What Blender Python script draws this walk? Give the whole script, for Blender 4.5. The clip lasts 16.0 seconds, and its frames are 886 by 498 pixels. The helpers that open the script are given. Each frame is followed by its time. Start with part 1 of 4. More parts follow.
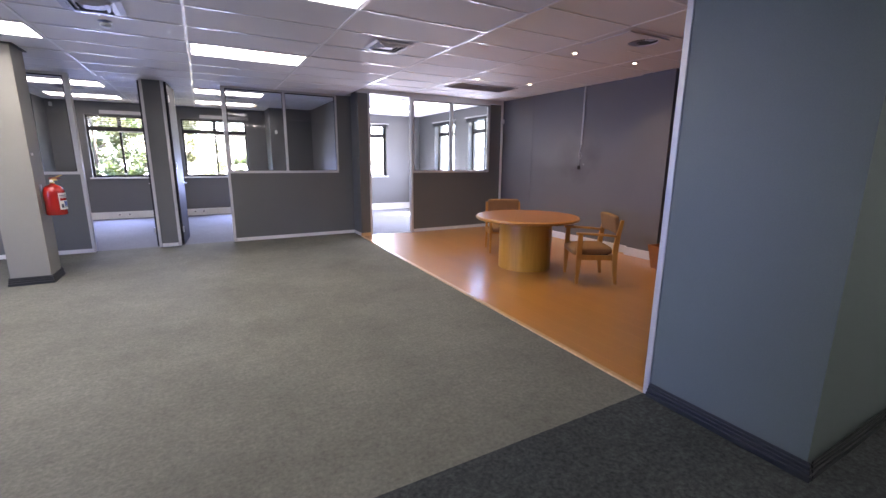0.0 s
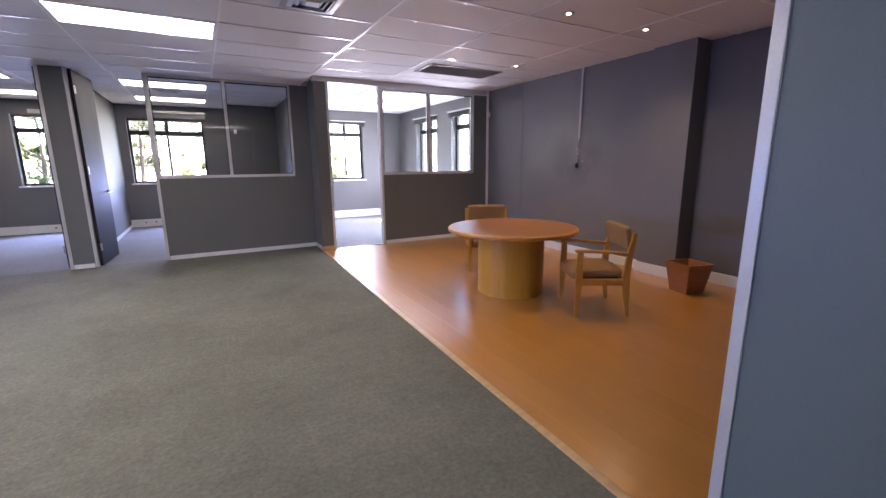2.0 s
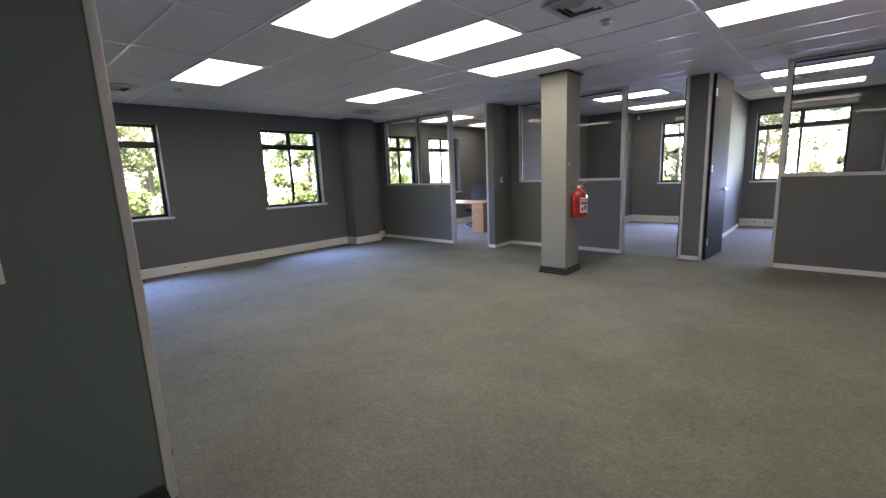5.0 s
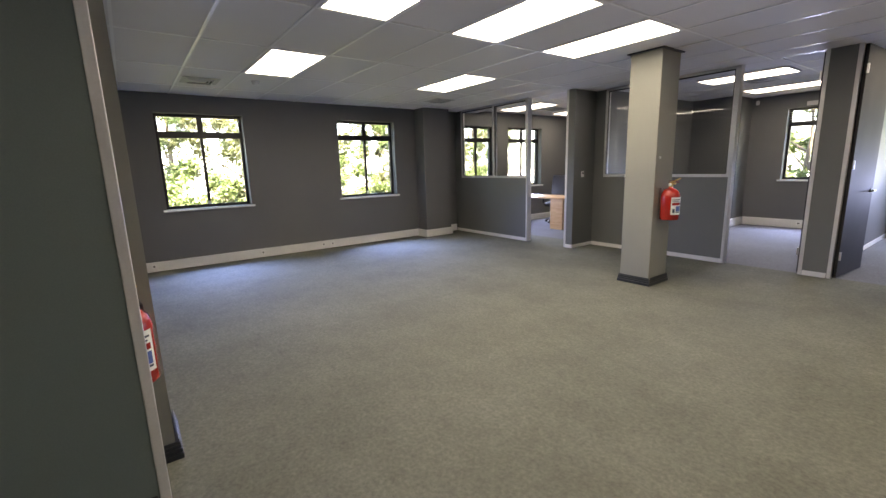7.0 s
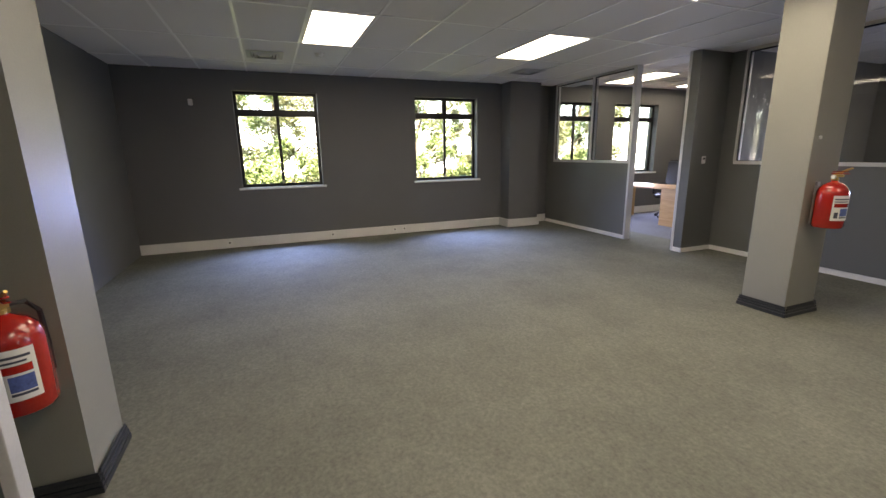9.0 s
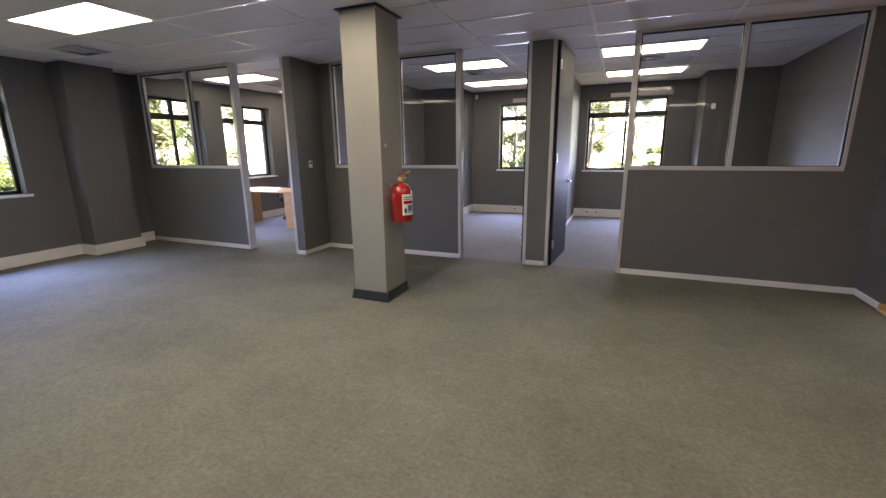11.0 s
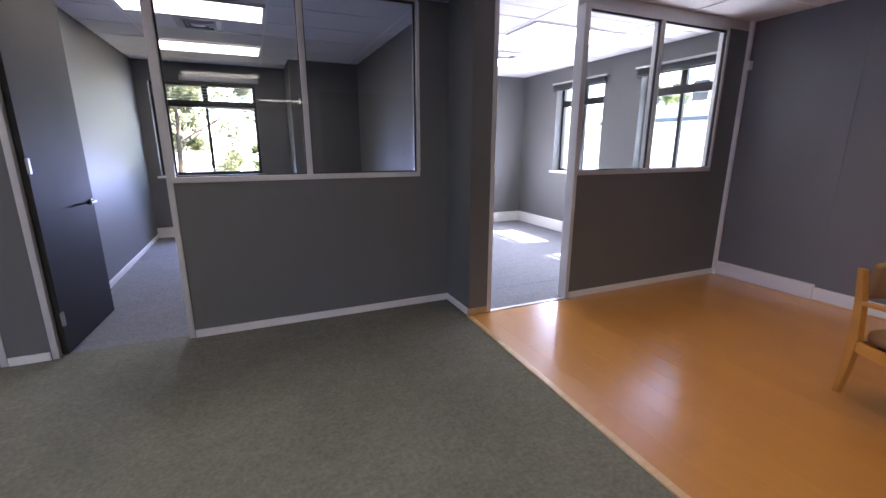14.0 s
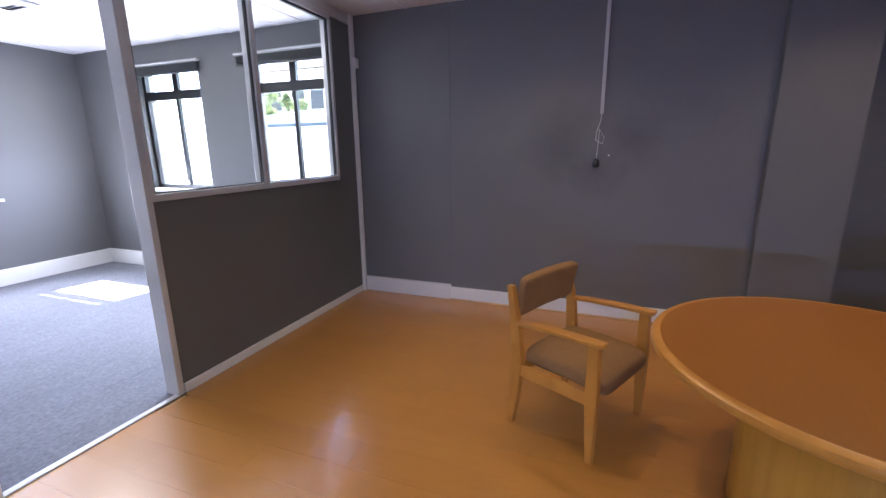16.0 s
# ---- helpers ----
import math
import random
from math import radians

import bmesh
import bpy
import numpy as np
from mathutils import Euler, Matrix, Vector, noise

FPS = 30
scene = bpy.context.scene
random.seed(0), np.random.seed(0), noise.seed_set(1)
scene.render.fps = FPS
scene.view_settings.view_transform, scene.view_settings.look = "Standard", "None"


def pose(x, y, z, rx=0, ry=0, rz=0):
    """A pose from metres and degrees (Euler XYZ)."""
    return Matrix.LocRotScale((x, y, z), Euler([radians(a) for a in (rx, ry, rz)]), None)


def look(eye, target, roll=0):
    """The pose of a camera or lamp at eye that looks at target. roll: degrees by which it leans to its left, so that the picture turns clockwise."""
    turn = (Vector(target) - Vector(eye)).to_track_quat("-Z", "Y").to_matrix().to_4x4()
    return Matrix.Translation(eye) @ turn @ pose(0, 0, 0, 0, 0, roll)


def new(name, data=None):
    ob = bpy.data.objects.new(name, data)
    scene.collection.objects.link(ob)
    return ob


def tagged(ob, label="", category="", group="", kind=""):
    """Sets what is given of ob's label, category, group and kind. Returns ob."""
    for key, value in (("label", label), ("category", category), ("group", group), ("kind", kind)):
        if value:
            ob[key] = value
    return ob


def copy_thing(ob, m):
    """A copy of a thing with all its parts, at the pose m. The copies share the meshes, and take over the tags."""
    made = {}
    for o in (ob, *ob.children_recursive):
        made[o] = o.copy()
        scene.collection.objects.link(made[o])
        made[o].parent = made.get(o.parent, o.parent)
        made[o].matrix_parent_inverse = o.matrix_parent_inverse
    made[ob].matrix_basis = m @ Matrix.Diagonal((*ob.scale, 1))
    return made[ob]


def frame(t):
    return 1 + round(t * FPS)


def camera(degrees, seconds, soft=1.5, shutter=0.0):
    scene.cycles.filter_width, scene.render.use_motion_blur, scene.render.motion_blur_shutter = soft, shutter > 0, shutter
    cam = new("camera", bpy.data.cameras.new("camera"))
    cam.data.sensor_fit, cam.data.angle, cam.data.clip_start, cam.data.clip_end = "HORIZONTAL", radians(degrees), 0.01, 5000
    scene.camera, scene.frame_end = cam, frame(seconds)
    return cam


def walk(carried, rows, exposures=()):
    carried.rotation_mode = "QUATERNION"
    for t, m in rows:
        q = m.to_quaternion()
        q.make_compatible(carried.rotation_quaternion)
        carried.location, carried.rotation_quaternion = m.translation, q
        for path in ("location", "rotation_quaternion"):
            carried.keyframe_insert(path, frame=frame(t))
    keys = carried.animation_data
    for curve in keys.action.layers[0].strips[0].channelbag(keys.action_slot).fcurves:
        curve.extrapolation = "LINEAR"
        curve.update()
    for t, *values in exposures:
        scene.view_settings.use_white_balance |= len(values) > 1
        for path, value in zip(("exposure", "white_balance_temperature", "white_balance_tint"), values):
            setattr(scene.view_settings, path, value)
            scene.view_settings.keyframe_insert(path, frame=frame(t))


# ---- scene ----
cam = camera(92.4, 16.0)
PATH = [
    (0, (-0.465, 0.018, 1.479), (0.487, 1.728, 1.068), 0.5),
    (0.5, (-0.205, 0.239, 1.45), (0.766, 1.939, 1.042), -1.2),
    (1, (0.044, 0.462, 1.474), (1.14, 2.08, 1.049), -0.3),
    (1.5, (0.314, 0.747, 1.438), (1.499, 2.302, 1.018), 0.3),
    (2, (0.497, 0.924, 1.425), (1.451, 2.635, 1.025), -0.4),
    (2.5, (0.598, 1.03, 1.442), (1.091, 2.928, 1.048), 0.1),
    (3, (0.598, 1.179, 1.429), (0.752, 3.136, 1.048), -0.9),
    (3.5, (0.54, 1.247, 1.419), (0.258, 3.194, 1.054), -1.8),
    (4, (0.455, 1.267, 1.446), (-0.278, 3.093, 1.086), -2.1),
    (4.5, (0.424, 1.267, 1.465), (-0.656, 2.912, 1.108), -2.2),
    (5, (0.425, 1.257, 1.44), (-0.902, 2.713, 1.091), -2.4),
    (5.2, (0.407, 1.244, 1.456), (-0.981, 2.639, 1.101), -2.4),
    (7.3, (0.343, 1.856, 1.466), (-1.33, 2.879, 1.075), -1.3),
    (7.5, (0.339, 1.942, 1.469), (-1.409, 2.825, 1.065), -0.8),
    (8, (0.243, 2.128, 1.433), (-1.595, 2.798, 1.022), -0.8),
    (8.2, (0.169, 2.215, 1.429), (-1.688, 2.832, 1.013), -0.7),
    (10.3, (-0.201, 2.979, 1.448), (-1.46, 4.464, 0.991), -0.9),
    (10.5, (-0.194, 3.001, 1.463), (-1.258, 4.636, 1.02), -0.9),
    (11, (-0.132, 3.108, 1.457), (-0.877, 4.908, 1.002), -0.6),
    (11.5, (-0.027, 3.271, 1.451), (-0.712, 5.096, 1.004), -0.5),
    (12, (0.043, 3.49, 1.454), (-0.555, 5.342, 0.993), -1.1),
    (12.5, (0.048, 3.779, 1.474), (-0.297, 5.693, 1.006), -1.8),
    (13, (0.171, 4.108, 1.471), (0.12, 6.052, 1.003), -0.8),
    (13.5, (0.355, 4.44, 1.47), (0.778, 6.336, 0.996), 0.4),
    (14, (0.482, 4.791, 1.49), (1.267, 6.568, 1.014), 0.1),
    (14.5, (0.736, 5.052, 1.479), (1.697, 6.742, 1.011), 0.7),
    (15, (1.003, 5.275, 1.462), (2.287, 6.735, 0.994), 1.6),
    (15.5, (1.258, 5.477, 1.488), (2.845, 6.594, 1.006), -1.2),
    (16, (1.581, 5.552, 1.489), (3.399, 6.251, 1.033), -0.7),
]
EXPOSURES = [
    (0.0, 4.98, 6600, 26), (1.5, 4.96, 6700, 27), (2.5, 4.78, 6800, 26), (3.5, 4.5, 6600, 15), (4.5, 4.17, 7450, 14), (5.2, 4.5, 7250, 17), (8.0, 4.7, 8400, 16),
    (10.5, 4.12, 8400, 17), (11.0, 4.48, 8100, 21), (12.5, 4.6, 7500, 21), (13.5, 4.35, 6950, 23), (14.5, 4.5, 6500, 23), (15.5, 4.53, 6300, 20), (16.0, 4.55, 6300, 20),
]
walk(cam, [(t, look(eye, target, roll)) for t, eye, target, roll in PATH], EXPOSURES)

# ---- place ----
# ---------------- world and sun ----------------
SUN_EL, SUN_DIR = radians(58), Vector((0.95, -0.18, 0)).normalized()
world = bpy.data.worlds.new("world")
scene.world = world
world.use_nodes = True
wn = world.node_tree.nodes
sky = wn.new("ShaderNodeTexSky")
sky.sky_type, sky.sun_disc = "NISHITA", False
sky.sun_elevation, sky.sun_rotation = SUN_EL, math.atan2(SUN_DIR.x, SUN_DIR.y)
sky.ozone_density = 3.5
wn["Background"].inputs["Strength"].default_value = 0.15
world.node_tree.links.new(sky.outputs[0], wn["Background"].inputs["Color"])
sun = new("sun", bpy.data.lights.new("sun", "SUN"))
sun.data.energy, sun.data.angle, sun.data.color = 5.0, radians(0.5), (1.0, 0.95, 0.87)
sun_from = SUN_DIR * math.cos(SUN_EL) + Vector((0, 0, math.sin(SUN_EL)))
sun.matrix_world = look(sun_from * 60, (0, 0, 0))
PANEL_LIGHT, SPOT, DAY = 0.5, 1.6, 1.0

# ---------------- materials ----------------
def material(name, color, rough=0.6, metal=0.0, grain=0.0, grain_size=60.0, stain=0.0, stain_size=1.5, bump=0.0, coat=0.0, vary=0.0, spec=0.5):
    m = bpy.data.materials.new(name)
    m.use_nodes = True
    nt = m.node_tree
    b = nt.nodes["Principled BSDF"]
    b.inputs["Roughness"].default_value, b.inputs["Metallic"].default_value = rough, metal
    b.inputs["Coat Weight"].default_value, b.inputs["Specular IOR Level"].default_value = coat, spec
    b.inputs["Base Color"].default_value = (*color, 1)
    m.diffuse_color = (*color, 1)
    if not (grain or stain or bump or vary):
        return m
    tc = nt.nodes.new("ShaderNodeTexCoord")
    fine = nt.nodes.new("ShaderNodeTexNoise")
    fine.inputs["Scale"].default_value, fine.inputs["Detail"].default_value = grain_size, 6
    wide = nt.nodes.new("ShaderNodeTexNoise")
    wide.inputs["Scale"].default_value, wide.inputs["Detail"].default_value = stain_size, 5
    for n in (fine, wide):
        nt.links.new(tc.outputs["Object"], n.inputs["Vector"])
    factor = None
    for n, amount in ((fine, grain), (wide, stain)):
        r = nt.nodes.new("ShaderNodeMapRange")
        r.inputs["From Min"].default_value, r.inputs["From Max"].default_value = 0.25, 0.75
        r.inputs["To Min"].default_value, r.inputs["To Max"].default_value = 1 - amount, 1 + amount
        nt.links.new(n.outputs["Fac"], r.inputs["Value"])
        if factor is None:
            factor = r.outputs[0]
        else:
            mul = nt.nodes.new("ShaderNodeMath")
            mul.operation = "MULTIPLY"
            nt.links.new(factor, mul.inputs[0]), nt.links.new(r.outputs[0], mul.inputs[1])
            factor = mul.outputs[0]
    if vary:
        info = nt.nodes.new("ShaderNodeObjectInfo")
        r = nt.nodes.new("ShaderNodeMapRange")
        r.inputs["To Min"].default_value, r.inputs["To Max"].default_value = 1 - vary, 1 + vary
        nt.links.new(info.outputs["Random"], r.inputs["Value"])
        mul = nt.nodes.new("ShaderNodeMath")
        mul.operation = "MULTIPLY"
        nt.links.new(factor, mul.inputs[0]), nt.links.new(r.outputs[0], mul.inputs[1])
        factor = mul.outputs[0]
    scale = nt.nodes.new("ShaderNodeVectorMath")
    scale.operation = "SCALE"
    scale.inputs[0].default_value = color
    nt.links.new(factor, scale.inputs["Scale"])
    nt.links.new(scale.outputs[0], b.inputs["Base Color"])
    if bump:
        bp = nt.nodes.new("ShaderNodeBump")
        bp.inputs["Strength"].default_value, bp.inputs["Distance"].default_value = bump, 0.004
        nt.links.new(fine.outputs["Fac"], bp.inputs["Height"])
        nt.links.new(bp.outputs[0], b.inputs["Normal"])
    rr = nt.nodes.new("ShaderNodeMapRange")
    rr.inputs["To Min"].default_value, rr.inputs["To Max"].default_value = max(rough - 0.08, 0.03), min(rough + 0.08, 1)
    nt.links.new(wide.outputs["Fac"], rr.inputs["Value"])
    nt.links.new(rr.outputs[0], b.inputs["Roughness"])
    return m


def wood_material(name, dark, light, rough, stretch=(1.2, 14, 14), vary=0.1, coat=0.0, swirl=0.6):
    m = bpy.data.materials.new(name)
    m.use_nodes = True
    nt = m.node_tree
    b = nt.nodes["Principled BSDF"]
    tc, mp = nt.nodes.new("ShaderNodeTexCoord"), nt.nodes.new("ShaderNodeMapping")
    mp.inputs["Scale"].default_value = stretch
    info = nt.nodes.new("ShaderNodeObjectInfo")
    off = nt.nodes.new("ShaderNodeVectorMath")
    off.operation = "SCALE"
    off.inputs[0].default_value = (7.0, 3.0, 5.0)
    nt.links.new(info.outputs["Random"], off.inputs["Scale"])
    nt.links.new(off.outputs[0], mp.inputs["Location"])
    nt.links.new(tc.outputs["Object"], mp.inputs["Vector"])
    g = nt.nodes.new("ShaderNodeTexNoise")
    g.inputs["Scale"].default_value, g.inputs["Detail"].default_value, g.inputs["Distortion"].default_value = 3.0, 8, swirl
    nt.links.new(mp.outputs[0], g.inputs["Vector"])
    ramp = nt.nodes.new("ShaderNodeValToRGB")
    ramp.color_ramp.elements[0].position, ramp.color_ramp.elements[1].position = 0.3, 0.7
    ramp.color_ramp.elements[0].color, ramp.color_ramp.elements[1].color = (*dark, 1), (*light, 1)
    nt.links.new(g.outputs["Fac"], ramp.inputs[0])
    r = nt.nodes.new("ShaderNodeMapRange")
    r.inputs["To Min"].default_value, r.inputs["To Max"].default_value = 1 - vary, 1 + vary
    nt.links.new(info.outputs["Random"], r.inputs["Value"])
    s = nt.nodes.new("ShaderNodeVectorMath")
    s.operation = "SCALE"
    nt.links.new(ramp.outputs[0], s.inputs[0]), nt.links.new(r.outputs[0], s.inputs["Scale"])
    nt.links.new(s.outputs[0], b.inputs["Base Color"])
    rr = nt.nodes.new("ShaderNodeMapRange")
    rr.inputs["To Min"].default_value, rr.inputs["To Max"].default_value = rough - 0.02, rough + 0.03
    nt.links.new(g.outputs["Fac"], rr.inputs["Value"]), nt.links.new(rr.outputs[0], b.inputs["Roughness"])
    b.inputs["Coat Weight"].default_value, b.inputs["Coat Roughness"].default_value = coat, 0.2
    m.diffuse_color = (*light, 1)
    return m


def glass_material(name, tint=(0.97, 0.98, 0.98)):
    m = bpy.data.materials.new(name)
    m.use_nodes = True
    nt = m.node_tree
    nt.nodes.remove(nt.nodes["Principled BSDF"])
    mix, fr = nt.nodes.new("ShaderNodeMixShader"), nt.nodes.new("ShaderNodeLayerWeight")
    tr, gl = nt.nodes.new("ShaderNodeBsdfTransparent"), nt.nodes.new("ShaderNodeBsdfGlossy")
    fr.inputs["Blend"].default_value = 0.5
    power, gain = nt.nodes.new("ShaderNodeMath"), nt.nodes.new("ShaderNodeMath")
    power.operation, power.inputs[1].default_value = "POWER", 5.0
    gain.operation, gain.inputs[1].default_value, gain.inputs[2].default_value = "MULTIPLY_ADD", 0.9, 0.022
    nt.links.new(fr.outputs["Facing"], power.inputs[0]), nt.links.new(power.outputs[0], gain.inputs[0])
    tr.inputs["Color"].default_value, gl.inputs["Roughness"].default_value = (*tint, 1), 0.02
    nt.links.new(gain.outputs[0], mix.inputs[0]), nt.links.new(tr.outputs[0], mix.inputs[1]), nt.links.new(gl.outputs[0], mix.inputs[2])
    nt.links.new(mix.outputs[0], nt.nodes["Material Output"].inputs["Surface"])
    return m


def glow_material(name, color, strength):
    m = material(name, (0.85, 0.85, 0.82), 0.5)
    b = m.node_tree.nodes["Principled BSDF"]
    b.inputs["Emission Color"].default_value, b.inputs["Emission Strength"].default_value = (*color, 1), strength
    return m


def leaf_material(name, a, b_):
    m = bpy.data.materials.new(name)
    m.use_nodes = True
    nt = m.node_tree
    b = nt.nodes["Principled BSDF"]
    geo, ramp = nt.nodes.new("ShaderNodeNewGeometry"), nt.nodes.new("ShaderNodeValToRGB")
    ramp.color_ramp.elements[0].color, ramp.color_ramp.elements[1].color = (*a, 1), (*b_, 1)
    nt.links.new(geo.outputs["Random Per Island"], ramp.inputs[0]), nt.links.new(ramp.outputs[0], b.inputs["Base Color"])
    b.inputs["Roughness"].default_value = 0.45
    tl, mix = nt.nodes.new("ShaderNodeBsdfTranslucent"), nt.nodes.new("ShaderNodeMixShader")
    nt.links.new(ramp.outputs[0], tl.inputs["Color"])
    mix.inputs[0].default_value = 0.4
    nt.links.new(b.outputs[0], mix.inputs[1]), nt.links.new(tl.outputs[0], mix.inputs[2])
    nt.links.new(mix.outputs[0], nt.nodes["Material Output"].inputs["Surface"])
    return m


WALL = material("grey wall paint", (0.118, 0.12, 0.121), 0.55, grain=0.05, grain_size=180, stain=0.07, stain_size=0.9, bump=0.12)
COLUMN = material("pale grey column paint", (0.25, 0.25, 0.222), 0.5, grain=0.04, grain_size=150, stain=0.05, bump=0.1)
PANEL = material("grey partition vinyl", (0.122, 0.128, 0.124), 0.5, grain=0.08, grain_size=260, stain=0.05, stain_size=1.1, bump=0.15)
LOBBY_PAINT = material("blue grey wall paint", (0.13, 0.168, 0.166), 0.5, grain=0.05, grain_size=160, stain=0.07, stain_size=0.8, bump=0.1)
# WALL's grey with the corner office's daylight put into the colour, plus real smudges
WALL_EAST = material("smudged grey wall paint lightened for daylight", (0.145, 0.146, 0.149), 0.55, grain=0.05, grain_size=180, stain=0.07, stain_size=0.9, bump=0.12)
nt = WALL_EAST.node_tree
old = nt.nodes["Principled BSDF"].inputs["Base Color"].links[0].from_socket
geo = nt.nodes.new("ShaderNodeNewGeometry")
keep = old
for place, size in (((5.47, 5.95, 1.50), 0.30), ((5.47, 5.36, 1.55), 0.22), ((5.47, 5.66, 1.28), 0.2)):
    far, ramp, cloud, mul = nt.nodes.new("ShaderNodeVectorMath"), nt.nodes.new("ShaderNodeMapRange"), nt.nodes.new("ShaderNodeTexNoise"), nt.nodes.new("ShaderNodeVectorMath")
    far.operation, far.inputs[1].default_value = "DISTANCE", place
    cloud.inputs["Scale"].default_value, cloud.inputs["Detail"].default_value = 5.0, 4
    add = nt.nodes.new("ShaderNodeMath")
    add.operation, add.inputs[1].default_value = "MULTIPLY_ADD", 0.35
    nt.links.new(geo.outputs["Position"], far.inputs[0]), nt.links.new(geo.outputs["Position"], cloud.inputs["Vector"])
    nt.links.new(cloud.outputs["Fac"], add.inputs[0]), nt.links.new(far.outputs["Value"], add.inputs[2])
    ramp.inputs["From Min"].default_value, ramp.inputs["From Max"].default_value = size * 0.8, size + 0.25
    ramp.inputs["To Min"].default_value, ramp.inputs["To Max"].default_value = 0.72, 1.0
    nt.links.new(add.outputs[0], ramp.inputs["Value"])
    mul.operation = "SCALE"
    nt.links.new(keep, mul.inputs[0]), nt.links.new(ramp.outputs[0], mul.inputs["Scale"])
    keep = mul.outputs[0]
nt.links.new(keep, nt.nodes["Principled BSDF"].inputs["Base Color"])


def carpet_material(name, color, fleck, wear):
    """Cut-pile carpet: fibre speckle, tufts a few centimetres wide and large worn patches."""
    m = bpy.data.materials.new(name)
    m.use_nodes = True
    nt = m.node_tree
    b = nt.nodes["Principled BSDF"]
    b.inputs["Roughness"].default_value, b.inputs["Specular IOR Level"].default_value = 0.97, 0.1
    tc = nt.nodes.new("ShaderNodeTexCoord")
    factor, heights = None, []
    for scale, detail, low, high, amount in ((190, 2, 0.3, 0.7, fleck * 0.4), (42, 4, 0.32, 0.68, fleck * 0.8), (13, 5, 0.3, 0.7, fleck * 0.4), (1.1, 4, 0.3, 0.7, wear)):
        n, r = nt.nodes.new("ShaderNodeTexNoise"), nt.nodes.new("ShaderNodeMapRange")
        n.inputs["Scale"].default_value, n.inputs["Detail"].default_value, n.inputs["Roughness"].default_value = scale, detail, 0.65
        r.inputs["From Min"].default_value, r.inputs["From Max"].default_value = low, high
        r.inputs["To Min"].default_value, r.inputs["To Max"].default_value = 1 - amount, 1 + amount
        nt.links.new(tc.outputs["Object"], n.inputs["Vector"]), nt.links.new(n.outputs["Fac"], r.inputs["Value"])
        heights.append(n.outputs["Fac"])
        if factor is None:
            factor = r.outputs[0]
        else:
            mul = nt.nodes.new("ShaderNodeMath")
            mul.operation = "MULTIPLY"
            nt.links.new(factor, mul.inputs[0]), nt.links.new(r.outputs[0], mul.inputs[1])
            factor = mul.outputs[0]
    scale = nt.nodes.new("ShaderNodeVectorMath")
    scale.operation = "SCALE"
    scale.inputs[0].default_value = color
    nt.links.new(factor, scale.inputs["Scale"]), nt.links.new(scale.outputs[0], b.inputs["Base Color"])
    bp = nt.nodes.new("ShaderNodeBump")
    bp.inputs["Strength"].default_value, bp.inputs["Distance"].default_value = 0.35, 0.004
    nt.links.new(heights[1], bp.inputs["Height"]), nt.links.new(bp.outputs[0], b.inputs["Normal"])
    m.diffuse_color = (*color, 1)
    return m


CARPET = carpet_material("grey carpet", (0.15, 0.154, 0.126), 0.24, 0.16)
OFFICE_CARPET = carpet_material("blue grey carpet", (0.17, 0.178, 0.195), 0.26, 0.08)
LOBBY_CARPET = carpet_material("charcoal carpet", (0.045, 0.052, 0.052), 0.5, 0.12)
CEIL = material("ceiling tile", (0.74, 0.73, 0.74), 0.8, grain=0.05, grain_size=220, stain=0.04, stain_size=0.7, bump=0.25)
TBAR = material("white enamelled ceiling bar", (0.85, 0.85, 0.86), 0.3)
SKIRT = material("white skirting paint", (0.7, 0.7, 0.68), 0.4, grain=0.03, grain_size=60, stain=0.06, stain_size=2.0)
DARKSKIRT = material("charcoal skirting paint", (0.025, 0.028, 0.031), 0.4, grain=0.1, stain=0.1)
ALU = material("anodised aluminium", (0.58, 0.58, 0.58), 0.35, 0.2, grain=0.04, grain_size=90, stain=0.06, stain_size=3)
BLACKALU = material("black window frame", (0.012, 0.012, 0.014), 0.35, 0.2, grain=0.1, stain=0.15)
RUBBER = material("black glazing rubber", (0.015, 0.015, 0.015), 0.6)
GLASS = glass_material("clear glass", (0.86, 0.87, 0.87))
WGLASS = glass_material("window glass", (0.93, 0.96, 0.95))
DOOR = material("charcoal door paint", (0.022, 0.022, 0.024), 0.6, spec=0.25, grain=0.06, grain_size=50, stain=0.12, stain_size=2)
STEEL = material("brushed steel", (0.6, 0.6, 0.6), 0.3, 1.0, grain=0.05, grain_size=120, stain=0.05)
WHITE = material("white plastic", (0.75, 0.75, 0.74), 0.4, grain=0.02, stain=0.03)
OFFWHITE = material("grey white plastic", (0.5, 0.5, 0.49), 0.5, grain=0.03, stain=0.06)
BLACK = material("black plastic", (0.012, 0.012, 0.013), 0.45, grain=0.1, stain=0.1)
DUCT = material("dark duct", (0.05, 0.05, 0.05), 0.8, grain=0.1, stain=0.1)
VENT = material("grey grille enamel", (0.42, 0.42, 0.43), 0.45, grain=0.03, stain=0.06)
RED = material("red enamel", (0.34, 0.012, 0.008), 0.25, grain=0.03, stain=0.06, coat=0.5)
PAPER = material("printed label", (0.75, 0.74, 0.7), 0.5, grain=0.03, stain=0.05)
INK = material("dark label ink", (0.04, 0.045, 0.07), 0.5, grain=0.05, stain=0.05)
BLUEPRINT = material("blue label print", (0.06, 0.1, 0.3), 0.5, grain=0.3, grain_size=90, stain=0.2)
BRASS = material("brass", (0.6, 0.42, 0.16), 0.3, 1.0, stain=0.1)
FABRIC = material("brown seat fabric", (0.27, 0.152, 0.066), 0.9, grain=0.3, grain_size=300, stain=0.1, stain_size=6, bump=0.6, spec=0.15)
